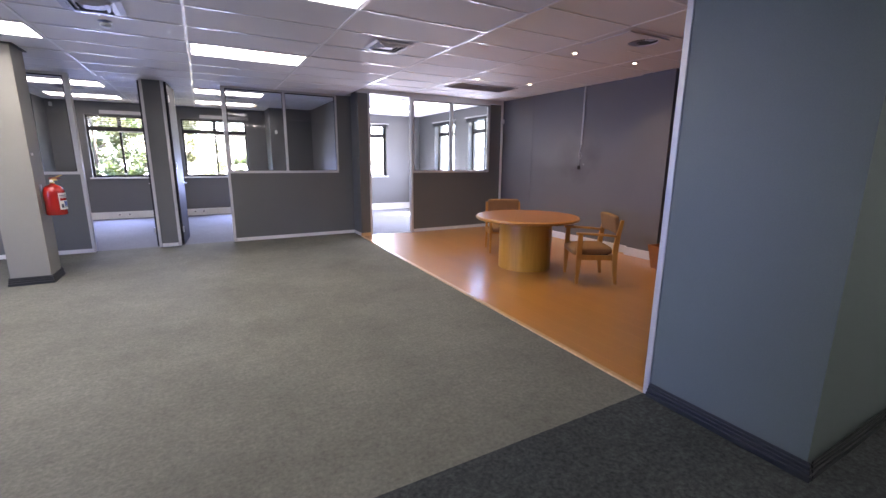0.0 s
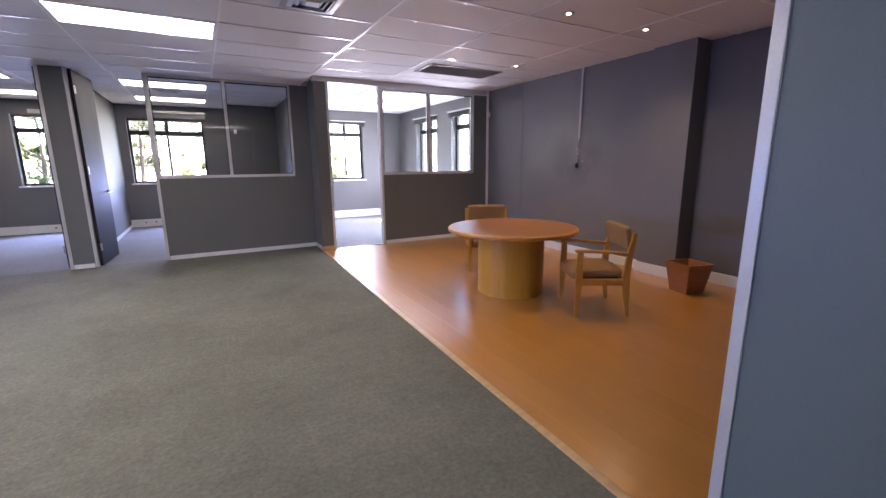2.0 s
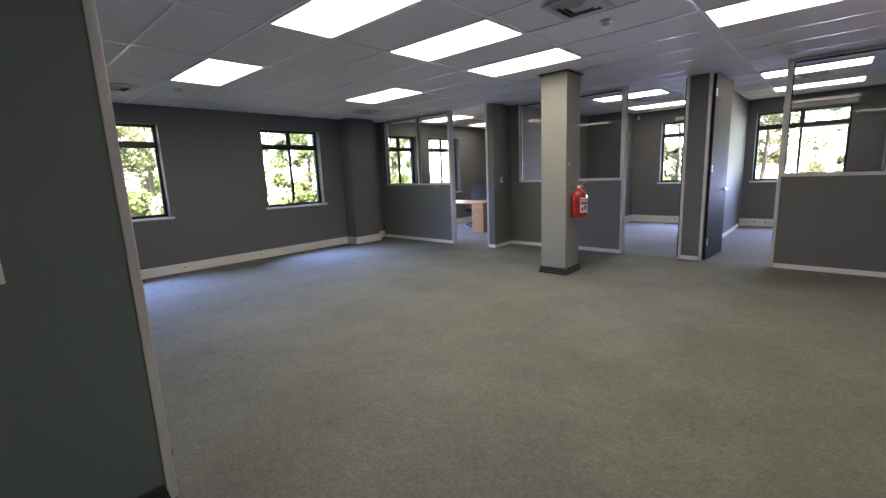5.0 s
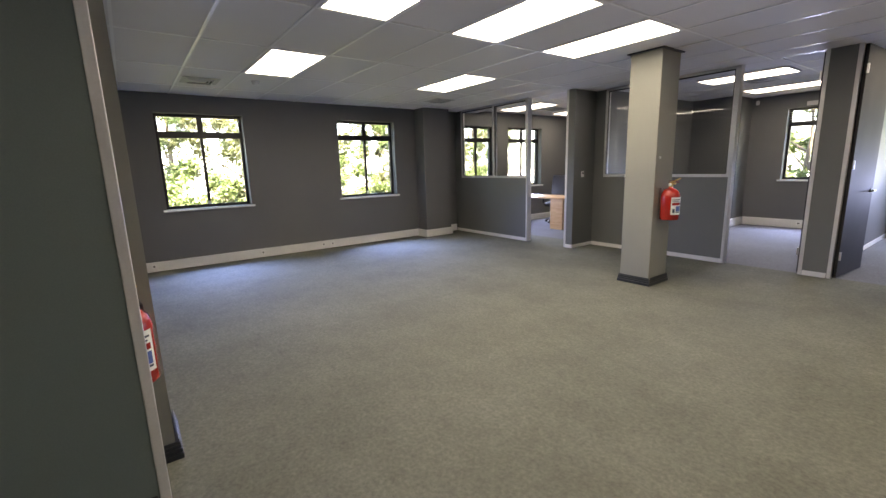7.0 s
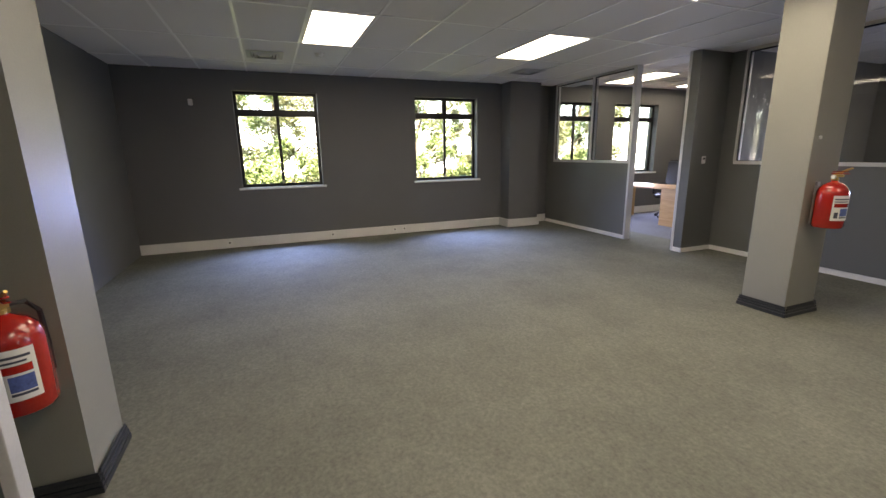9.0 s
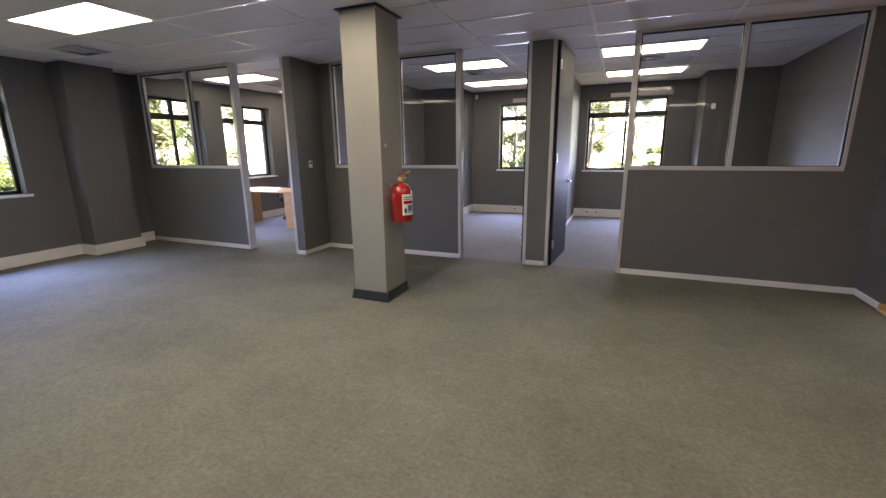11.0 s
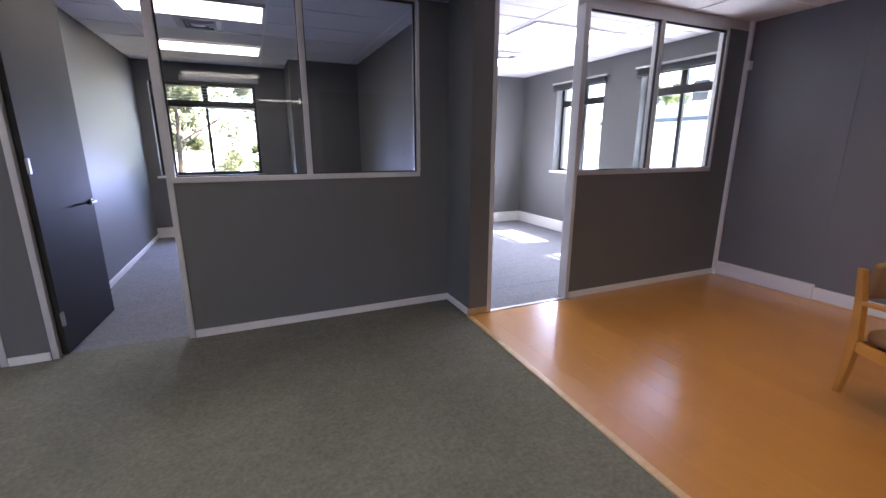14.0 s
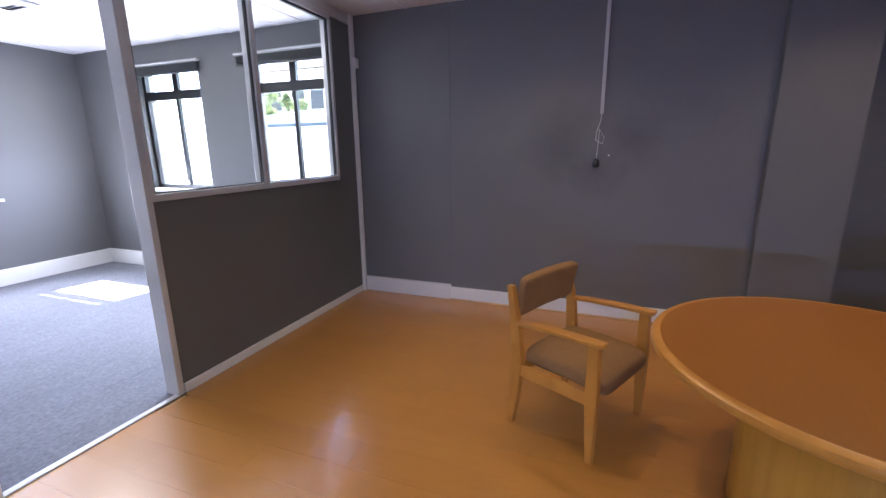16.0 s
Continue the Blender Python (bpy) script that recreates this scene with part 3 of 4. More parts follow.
def front(name, y, x0, x1, g0, g1, bars, t0=0.0, t1=0.0):
    """A panel with glass above: panel x0..x1, glass g0..g1, bars at their middles; t0, t1: full-height solid ends from x0 and to x1."""
    t = thing(name, "grey half-height partition with clear glass above in aluminium", "partition", kind="structure", m=pose(0, y, 0))
    part("lower_panel", boxes((x0, x1, 0.004, 0.08, 0, SILL - 0.02)), PANEL, t, "grey vinyl panel")
    if g0 - x0 > 0.03:
        part("end_panel", boxes((x0, g0, 0.004, 0.08, SILL - 0.02, HEAD)), PANEL, t, "grey vinyl panel")
    if x1 - g1 > 0.03:
        part("end_panel", boxes((g1, x1, 0.004, 0.08, SILL - 0.02, HEAD)), PANEL, t, "grey vinyl panel")
    part("sill_rail", boxes((g0 - 0.01, g1 + 0.01, -0.006, 0.09, SILL - 0.02, SILL + 0.022), bevel=0.004), ALU, t)
    part("head_rail", boxes((g0 - 0.01, g1 + 0.01, -0.004, 0.088, HEAD - 0.025, HEAD + 0.015), bevel=0.004), ALU, t)
    edges = [g0, *bars, g1]
    for k, u in enumerate(edges):
        w = 0.022 if 0 < k < len(edges) - 1 else 0.016
        part("glazing_bar", boxes((u - w, u + w, -0.005, 0.089, SILL + 0.022, HEAD - 0.025), bevel=0.004), ALU, t)
    for a, b in zip(edges, edges[1:]):
        a, b = a + 0.018, b - 0.018
        part("pane", boxes((a, b, 0.038, 0.044, SILL + 0.022, HEAD - 0.025)), GLASS, t, "clear glass")
        part("glazing_bead", boxes((a, b, 0.028, 0.036, SILL + 0.02, SILL + 0.03), (a, b, 0.012, 0.036, HEAD - 0.042, HEAD - 0.025), (a, a + 0.012, 0.012, 0.036, SILL + 0.03, HEAD - 0.042), (b - 0.012, b, 0.012, 0.036, SILL + 0.03, HEAD - 0.042)), RUBBER, t, "black rubber bead")
    part("skirting", boxes((x0 + 0.03, x1, -0.012, 0.004, 0.0, 0.062), bevel=0.003), SKIRT, t, "white skirting")
    return t


def header(name, y, x0, x1, top):
    return solid(name, boxes((x0, x1, y - 0.004, y + 0.088, HEAD + 0.015, top)), ALU, "aluminium head track under the ceiling", "trim")


front("partition_a", YA, XW, -5.30, -7.25, -5.33, [-6.22])
front("partition_b", YB, -4.26, -2.09, -4.03, -2.12, [-2.95])
front("partition_c", YB, -0.08, 2.16, -0.05, 1.85, [0.91])
front("partition_d", YD, 3.23, XE, 3.26, 5.10, [4.16])
header("trim_a", YA, XW, -4.40, HO)
header("trim_b", YB, -4.26, 2.16, HO)
header("trim_d", YD, 2.13, XE, HW)
solid("wall_block_a", boxes((-4.395, -4.24, YA, YA + 0.1, 0, HEAD + 0.015), (-4.262, -4.24, YA + 0.1, YB + 0.01, 0, HEAD + 0.015)), PANEL, "grey vinyl partition return", "wall")
solid("wall_post", boxes((-1.205, -0.925, YB, YB + 0.1, 0, HEAD + 0.015)), PANEL, "grey vinyl pier between two doors", "wall")
solid("wall_block_d", boxes((2.14, 2.34, YD, YD + 0.1, 0, HEAD + 0.015), (2.14, 2.162, YD + 0.1, YB, 0, HEAD + 0.015)), PANEL, "grey vinyl partition return", "wall")


def jamb(name, x, y):
    bm = boxes((x - 0.02, x + 0.02, y - 0.006, y + 0.106, 0, HEAD + 0.015), bevel=0.004)
    return solid(name, bm, ALU, "aluminium door jamb", "door frame")


for k, (x, y) in enumerate([(-5.30, YA), (-4.39, YA), (-2.09, YB), (-1.205, YB), (-0.925, YB), (-0.075, YB), (2.345, YD), (3.235, YD)]):
    jamb("door_frame_%d" % (k + 1), x, y)

# carpet edge strips and thresholds
def strip(name, a, b, w, h, mat, label):
    d = Vector((b[0] - a[0], b[1] - a[1], 0))
    bm = bmesh.new()
    box(bm, 0, d.length, -w / 2, w / 2, -0.003, h, bevel=h * 0.45)
    return solid(name, bm, mat, label, "trim", smooth=True, m=pose(a[0], a[1], 0, 0, 0, math.degrees(math.atan2(d.y, d.x))))


strip("trim_floor_edge", (1.93, 1.585), (2.13, 7.95), 0.045, 0.012, STRIP, "oak edge strip between carpet and laminate")
strip("trim_threshold", (2.36, YD + 0.01), (3.22, YD + 0.01), 0.04, 0.008, ALU, "metal threshold strip")

# aluminium end caps of the entry partitions
solid("trim_entry_right", boxes((1.912, 2.028, 1.55, 1.59, 0, HW), bevel=0.004), ALU, "pale aluminium end cap", "trim")
solid("trim_entry_left", boxes((-1.796, -1.724, 1.66, 1.70, 0, H), bevel=0.004), ALU, "pale aluminium end cap", "trim")




# skirtings
def skirting(name, dims, mat, label, h=0.15):
    bm = bmesh.new()
    for x0, x1, y0, y1 in dims:
        box(bm, x0, x1, y0, y1, 0, h, bevel=0.006)
    return solid(name, bm, mat, label, "skirting")


skirting("baseboard_west", [(XW, XW + 0.03, 0.7, 6.76), (XW, -7.12, 6.76, 6.79), (-7.15, -7.12, 6.79, 7.47), (XW, -7.15, 7.44, 7.47), (XW, XW + 0.03, 7.47, 7.85)], SKIRT, "white painted skirting with power trunking", 0.15)
skirting("baseboard_east_end", [(XE - 0.035, XE, 6.96, 7.96)], SKIRT, "taller scuffed white skirting", 0.155)
skirting("baseboard_east_bead", [(XE - 0.045, XE - 0.025, 4.485, 6.96)], STRIP, "oak floor bead", 0.014)
skirting("baseboard_east", [(XE - 0.025, XE, 4.485, 6.96), (5.375, XE, 4.46, 4.485), (5.375, 5.40, 3.94, 4.46), (5.375, XN, 3.915, 3.94), (XN - 0.025, XN, 0.82, 3.915)], SKIRT, "white painted skirting", 0.13)
skirting("baseboard_office_a", [(XW, XW + 0.03, 7.95, YN), (XW + 0.03, -4.4, YN - 0.03, YN)], SKIRT, "white painted skirting", 0.15)
skirting("baseboard_office_b", [(-3.40, -1.13, YN - 0.03, YN), (-3.40, -3.37, 12.02, YN - 0.03), (-4.26, -3.40, 12.02, 12.05), (-4.26, -4.23, 8.55, 12.02)], SKIRT, "white painted skirting", 0.17)
skirting("baseboard_office_c", [(-1.03, 1.12, YN - 0.03, YN), (1.09, 1.12, 11.97, YN - 0.03), (1.12, 2.16, 11.97, 12.00)], SKIRT, "white painted skirting", 0.17)
skirting("baseboard_office_c_side", [(-1.03, -1.015, 8.55, YN - 0.03)], SKIRT, "white painted skirting", 0.07)
skirting("baseboard_office_d", [(2.30, 5.38, YJ - 0.03, YJ), (5.35, 5.38, 8.1, YJ - 0.03)], SKIRT, "white painted skirting", 0.19)
skirting("baseboard_return_d", [(2.125, 2.14, YD + 0.004, YB - 0.012)], SKIRT, "white painted skirting", 0.062)
skirting("baseboard_return_wood", [(2.125, 2.32, YD - 0.016, YD)], STRIP, "oak skirting", 0.062)
skirting("baseboard_post", [(-1.18, -0.95, YB - 0.014, YB)], SKIRT, "white painted skirting", 0.062)
skirting("baseboard_block_a", [(-4.37, -4.225, YA - 0.014, YA), (-4.24, -4.225, YA, YB - 0.012)], SKIRT, "white painted skirting", 0.062)
for nm, dims in (("baseboard_column", [(-2.555, -2.14, 6.54, 6.565), (-2.555, -2.14, 6.97, 6.995), (-2.555, -2.53, 6.565, 6.97), (-2.165, -2.14, 6.565, 6.97)]),
                 ("baseboard_entry_right", [(1.89, 1.92, 0.69, 1.555), (1.92, 5.7, 0.69, 0.72)]),
                 ("baseboard_entry_left", [(-1.73, -1.70, -3.0, 1.665)]),
                 ("baseboard_nib", [(-2.12, -2.09, 0.7, 1.78), (-2.5, -2.12, 1.75, 1.78)])):
    bm = bmesh.new()
    for x0, x1, y0, y1 in dims:
        for k, (inset, za, zb) in enumerate(((0.0, 0.0, 0.032), (0.004, 0.036, 0.056), (0.008, 0.060, 0.078), (0.012, 0.082, 0.096))):
            box(bm, x0 + inset, x1 - inset, y0 + inset, y1 - inset, za, zb, bevel=0.004)
        box(bm, x0 + 0.013, x1 - 0.0125, y0 + 0.013, y1 - 0.0125, 0.0, 0.09)
    solid(nm, bm, DARKSKIRT, "charcoal painted moulded skirting", "skirting")


# ---------------- doors ----------------
def office_door(name, x, y, deg, flip=1):
    t = thing(name, "open charcoal door with a steel lever handle", "door", kind="structure", m=pose(x, y, 0, 0, 0, deg))
    part("leaf", boxes((0.0, 0.9, -0.02, 0.02, 0.012, HEAD), bevel=0.003), DOOR, t)
    for z in (0.28, 1.35, 2.4):
        hb = boxes((-0.012, 0.012, -0.03 * flip - 0.008, -0.03 * flip + 0.008, z - 0.05, z + 0.05))
        part("hinge", hb, STEEL, t, "steel hinge")
    for s in (-1, 1):
        bm = bmesh.new()
        cyl(bm, 0.025, 0, 0.012, turn=pose(0.84, s * 0.02, 1.02, -90 * s, 0, 0))
        tube(bm, [(0.84, s * 0.03, 1.02), (0.84, s * 0.06, 1.02), (0.815, s * 0.066, 1.02), (0.715, s * 0.066, 1.02)], 0.009)
        part("door_handle", bm, STEEL, t, "steel lever handle", True)
    return t


office_door("door_1", -0.883, YB + 0.035, 86)
office_door("door_2", -1.235, YB + 0.07, 92, -1)


# ---------------- meeting corner ----------------
def cushion(a, b, c_, plan=0.28, side=0.5, seg=44, rings=18):
    """A pillow-shaped pad with rounded corners and edges; a, b, c_ are half sizes."""
    bm = bmesh.new()

    def bent(v, e):
        return math.copysign(abs(v) ** e, v)

    rows = []
    for j in range(1, rings):
        p = math.pi * (j / rings - 0.5)
        rows.append([bm.verts.new((a * bent(math.cos(p), side) * bent(math.cos(2 * math.pi * i / seg), plan), b * bent(math.cos(p), side) * bent(math.sin(2 * math.pi * i / seg), plan), c_ * bent(math.sin(p), side))) for i in range(seg)])
    for u, w in zip(rows, rows[1:]):
        for i in range(seg):
            bm.faces.new((u[i], u[(i + 1) % seg], w[(i + 1) % seg], w[i]))
    for ring, z in ((rows[0], -c_), (rows[-1], c_)):
        tip = bm.verts.new((0, 0, z))
        for i in range(seg):
            bm.faces.new((tip, ring[i], ring[(i + 1) % seg]))
    return bm



def meeting_chair(m):
    t = thing("armchair", "honey beech armchair with brown fabric seat and back", "chair", "chairs round the table", m=m)
    for s in (-1, 1):
        bm = bmesh.new()
        a = [(s * 0.276, 0.222, 0), (s * 0.276, 0.215, 0.35), (s * 0.276, 0.212, 0.615)]
        for k, (x, y, z) in enumerate(a):
            w, d = (0.014, 0.019, 0.017)[k], (0.017, 0.032, 0.026)[k]
            ring = [bm.verts.new((x + i * w, y + j * d, z)) for i, j in ((-1, -1), (1, -1), (1, 1), (-1, 1))]
            if k:
                for q in range(4):
                    bm.faces.new((last[q], last[(q + 1) % 4], ring[(q + 1) % 4], ring[q]))
            else:
                bm.faces.new(ring[::-1])
            last = ring
        bm.faces.new(last)
        bmesh.ops.bevel(bm, geom=[e for e in bm.edges if abs(e.verts[0].co.z - e.verts[1].co.z) > 0.1], offset=0.004, segments=2, affect="EDGES")
        part("front_leg", bm, BEECH, t, smooth=True)
        bm = bmesh.new()
        a = [(-0.25, 0.0), (-0.226, 0.18), (-0.215, 0.38), (-0.232, 0.58), (-0.27, 0.79)]
        for k, (y, z) in enumerate(a):
            w, d = 0.017, (0.015, 0.024, 0.032, 0.026, 0.016)[k]
            ring = [bm.verts.new((s * 0.276 + i * w, y + j * d, z)) for i, j in ((-1, -1), (1, -1), (1, 1), (-1, 1))]
            if k:
                for q in range(4):
                    bm.faces.new((last[q], last[(q + 1) % 4], ring[(q + 1) % 4], ring[q]))
            else:
                bm.faces.new(ring[::-1])
            last = ring
        bm.faces.new(last)
        part("back_leg", bm, BEECH, t, smooth=True)
        bm = bmesh.new()
        for k, (y, z, w) in enumerate([(-0.215, 0.595, 0.02), (-0.1, 0.61, 0.024), (0.1, 0.622, 0.028), (0.262, 0.626, 0.026)]):
            ring = [bm.verts.new((s * 0.279 + i * w, y, z + j * 0.012)) for i, j in ((-1, -1), (1, -1), (1, 1), (-1, 1))]
            if k:
                for q in range(4):
                    bm.faces.new((last[q], last[(q + 1) % 4], ring[(q + 1) % 4], ring[q]))
            else:
                bm.faces.new(ring[::-1])
            last = ring
        bm.faces.new(last)
        bmesh.ops.recalc_face_normals(bm, faces=bm.faces)
        bmesh.ops.bevel(bm, geom=list(bm.edges), offset=0.004, segments=1, affect="EDGES")
        part("armrest", bm, BEECH, t)
        part("side_rail", boxes((s * 0.276 - 0.011, s * 0.276 + 0.011, -0.19, 0.2, 0.30, 0.365), bevel=0.004), BEECH, t)
    part("front_rail", boxes((-0.26, 0.26, 0.17, 0.19, 0.315, 0.37), bevel=0.004), BEECH, t)
    part("back_rail", boxes((-0.26, 0.26, -0.205, -0.185, 0.315, 0.37), bevel=0.004), BEECH, t)
    bm = cushion(0.25, 0.238, 0.05, plan=0.2)
    for v in bm.verts:
        w = v.co.y / 0.238
        v.co.z += 0.012 * (1 - (v.co.x / 0.243) ** 2) * (v.co.z > 0) - 0.026 * max(0, w) ** 2
    bmesh.ops.translate(bm, vec=(0, 0.03, 0.403), verts=bm.verts)
    part("seat", bm, FABRIC, t, "brown woven fabric cushion", True)
    part("seat_base", boxes((-0.17, 0.17, -0.18, 0.168, 0.325, 0.368)), BLACK, t)
    bm = cushion(0.262, 0.11, 0.034, plan=0.16, side=0.42)
    for v in bm.verts:
        v.co.z += 0.014 * (v.co.x / 0.252) ** 2
    bmesh.ops.transform(bm, matrix=pose(0, -0.241, 0.73, 101, 0, 180), verts=bm.verts)
    part("backrest", bm, FABRIC, t, "brown woven fabric back pad", True)
    return t


chair = meeting_chair(pose(3.828, 5.618, 0, 0, 0, 154))
copy_thing(chair, pose(3.75, 3.745, 0, 0, 0, 60))

table = thing("round_table", "round orange veneer meeting table on a drum pedestal", "table", m=pose(3.44, 4.62, 0))
TZ = 0.725
bm = bmesh.new()
lathe(bm, [(0.0005, TZ - 0.012), (0.676, TZ - 0.012), (0.676, TZ), (0.0005, TZ)], 72)
part("tabletop", bm, TABLETOP, table, "orange veneer top", True)
bm = bmesh.new()
lathe(bm, [(0.60, TZ - 0.046), (0.694, TZ - 0.045), (0.708, TZ - 0.036), (0.712, TZ - 0.022), (0.708, TZ - 0.008), (0.697, TZ - 0.001), (0.676, TZ), (0.676, TZ - 0.02), (0.60, TZ - 0.02)], 72)
part("edge_band", bm, BEECH, table, "rounded honey wood edge", True)


def arc_panel(r, thick, a0, a1, z0, z1, seg=40):
    bm = bmesh.new()
    rows = []
    for i in range(seg + 1):
        a = radians(a0 + (a1 - a0) * i / seg)
        rows.append([bm.verts.new((rr * math.cos(a), rr * math.sin(a), z)) for rr, z in ((r, z0), (r, z1), (r - thick, z1), (r - thick, z0))])
    for p, q in zip(rows, rows[1:]):
        for k in range(4):
            bm.faces.new((p[k], q[k], q[(k + 1) % 4], p[(k + 1) % 4]))
    bm.faces.new(rows[0]), bm.faces.new(rows[-1][::-1])
    return bm


part("pedestal", arc_panel(0.375, 0.02, -78, -258, 0, TZ - 0.046), DRUM, table, "curved honey veneer pedestal", True)
part("pedestal", arc_panel(0.352, 0.02, -80, 104, 0, TZ - 0.046), DRUM, table, "curved honey veneer pedestal", True)
part("base_plate", lathe(bmesh.new(), [(0.33, 0.0), (0.33, 0.03)], 40), DRUM, table)

bin_ = thing("wastepaper_bin", "tapered square oak veneer wastepaper bin", "bin", m=pose(5.07, 3.575, 0, 0, 0, -13))
for k in range(4):
    bm = bmesh.new()
    pts = [(-0.115, -0.115, 0), (0.115, -0.115, 0), (0.165, -0.165, 0.33), (-0.165, -0.165, 0.33), (-0.105, -0.103, 0.012), (0.105, -0.103, 0.012), (0.153, -0.151, 0.33), (-0.153, -0.151, 0.33)]
    v = [bm.verts.new(p) for p in pts]
    for f in ((0, 1, 2, 3), (5, 4, 7, 6), (3, 2, 6, 7), (0, 4, 5, 1), (0, 3, 7, 4), (1, 5, 6, 2)):
        bm.faces.new([v[i] for i in f])
    bmesh.ops.transform(bm, matrix=pose(0, 0, 0, 0, 0, 90 * k), verts=bm.verts)
    part("side_panel", bm, BINWOOD, bin_)
part("bottom", boxes((-0.11, 0.11, -0.11, 0.11, 0.004, 0.016)), BINWOOD, bin_)


# ---------------- fire extinguishers ----------------
def extinguisher(m, label):
    t = thing("fire_extinguisher", label, "fire extinguisher", "fire extinguishers", m=m)
    part("body", lathe(bmesh.new(), [(0.066, 0.0), (0.094, 0.006), (0.103, 0.022), (0.103, 0.262), (0.1, 0.292), (0.089, 0.322), (0.066, 0.348), (0.034, 0.364), (0.022, 0.372), (0.02, 0.385)], 32, (0, 0)), RED, t, "red enamel cylinder", True)
    bm = cyl(bmesh.new(), 0.017, 0.385, 0.42, seg=16)
    cyl(bm, 0.024, 0.378, 0.392, seg=16)
    box(bm, -0.014, 0.05, -0.013, 0.013, 0.405, 0.425, bevel=0.003)
    part("valve", bm, BRASS, t, "brass valve")
    part("lever", boxes((-0.03, 0.085, -0.01, 0.01, 0.428, 0.434), (-0.02, 0.075, -0.012, 0.012, 0.444, 0.45), bevel=0.002), RED, t, "red squeeze lever")
    part("carry_handle", tube(bmesh.new(), [(-0.01, 0, 0.425), (0.03, 0, 0.44), (0.07, 0, 0.462), (0.1, 0, 0.475)], [0.009, 0.01, 0.009, 0.006]), BRASS, t, "brass carrying handle", True)
    part("hose", tube(bmesh.new(), [(0.0, 0.02, 0.405), (-0.02, 0.07, 0.40), (-0.03, 0.108, 0.35), (-0.03, 0.114, 0.22), (-0.03, 0.112, 0.1)], 0.009), BLACK, t, "short black rubber hose", True)
    g = cyl(bmesh.new(), 0.016, 0, 0.012, seg=16, turn=pose(0.0, -0.02, 0.405, 90, 0, 0))
    part("gauge", g, WHITE, t, "round pressure gauge")
    part("label", arc_panel(0.1042, 0.0006, -58, 20, 0.07, 0.265, 16), PAPER, t, "white printed label", True)
    for z0, z1, a0, a1 in ((0.232, 0.242, -52, 12), (0.214, 0.222, -52, 5), (0.09, 0.135, -48, -34), (0.09, 0.10, -28, 12)):
        part("print_line", arc_panel(0.1048, 0.0004, a0, a1, z0, z1, 8), INK, t, "unreadable dark print")
    part("label_band", arc_panel(0.1048, 0.0004, -52, 12, 0.175, 0.205, 8), RED, t, "red band on the label")
    part("label_picture", arc_panel(0.1048, 0.0004, -28, 12, 0.105, 0.165, 8), BLUEPRINT, t, "blue instruction panel on the label")
    part("bracket", boxes((-0.118, -0.102, -0.02, 0.02, 0.02, 0.36), (-0.118, -0.06, -0.03, 0.03, 0.255, 0.275)), STEEL, t, "steel wall bracket")
    return t


ext = extinguisher(pose(-2.047, 6.71, 0.79), "red fire extinguisher with white label on the column")
ext2 = copy_thing(ext, pose(-2.01, 1.635, 0.51, 0, 0, 38))
tagged(ext2, "red fire extinguisher with white label on the wall nib")


# ---------------- ceiling fittings ----------------
def diffuser(m):
    t = thing("ceiling_vent", "square four-way grey metal air diffuser", "air vent", "ceiling air vents", m=m)
    part("backing", boxes((-0.17, 0.17, -0.17, 0.17, -0.003, 0.0)), DUCT, t)
    for k, r in enumerate((0.215, 0.165, 0.125, 0.085)):
        bm = bmesh.new()
        w, z0, z1 = 0.03 if k else 0.045, -0.006 - (0 if k else 0.002), -0.026 if k else -0.012
        a, b = r, r - w
        rings = [[bm.verts.new((i * q, j * q, z)) for i, j in ((-1, -1), (1, -1), (1, 1), (-1, 1))] for q, z in ((a, z0), (b, z1), (b - 0.003, z1), (a - 0.006, z0 + 0.004))]
        for p, q in zip(rings, [*rings[1:], rings[0]]):
            for i in range(4):
                bm.faces.new((p[i], p[(i + 1) % 4], q[(i + 1) % 4], q[i]))
        part("frame" if k == 0 else "slat", bm, VENT, t)
    part("centre_plate", boxes((-0.05, 0.05, -0.05, 0.05, -0.026, -0.02)), VENT, t)
    return t


v = diffuser(pose(-1.12, 4.61, H - 0.004))
for x, y, z in ((1.384, 4.59, H), (-6.22, 2.675, H), (-6.24, 6.55, H), (0.11, 10.30, HO), (-2.47, 10.39, HO), (3.90, 10.36, HO), (-6.4, 10.0, HO)):
    copy_thing(v, pose(x, y, z - 0.004))

# open round swirl vent with a missing face
t = thing("swirl_vent", "square plate with an open round air outlet and dark fins", "air vent", m=pose(3.67, 3.42, HW - 0.004))
bm = bmesh.new()
ring_o, ring_i = [], []
for i in range(40):
    a = 2 * math.pi * i / 40
    c, s = math.cos(a), math.sin(a)
    q = 0.31 / max(abs(c), abs(s))
    ring_o.append((bm.verts.new((q * c, q * s, -0.01)), bm.verts.new((q * c, q * s, 0))))
    ring_i.append((bm.verts.new((0.15 + 0.15 * c, 0.15 * s - 0.11, -0.01)), bm.verts.new((0.15 + 0.15 * c, 0.15 * s - 0.11, 0.002))))
for i in range(40):
    j = (i + 1) % 40
    bm.faces.new((ring_o[i][0], ring_o[j][0], ring_i[j][0], ring_i[i][0]))
    bm.faces.new((ring_i[i][0], ring_i[j][0], ring_i[j][1], ring_i[i][1]))
    bm.faces.new((ring_o[i][0], ring_o[i][1], ring_o[j][1], ring_o[j][0]))
part("plate", bm, CEIL, t, "white metal plate")
part("duct", cyl(bmesh.new(), 0.152, 0.0005, 0.003, (0.15, -0.11), 40), DUCT, t, "dark open duct")
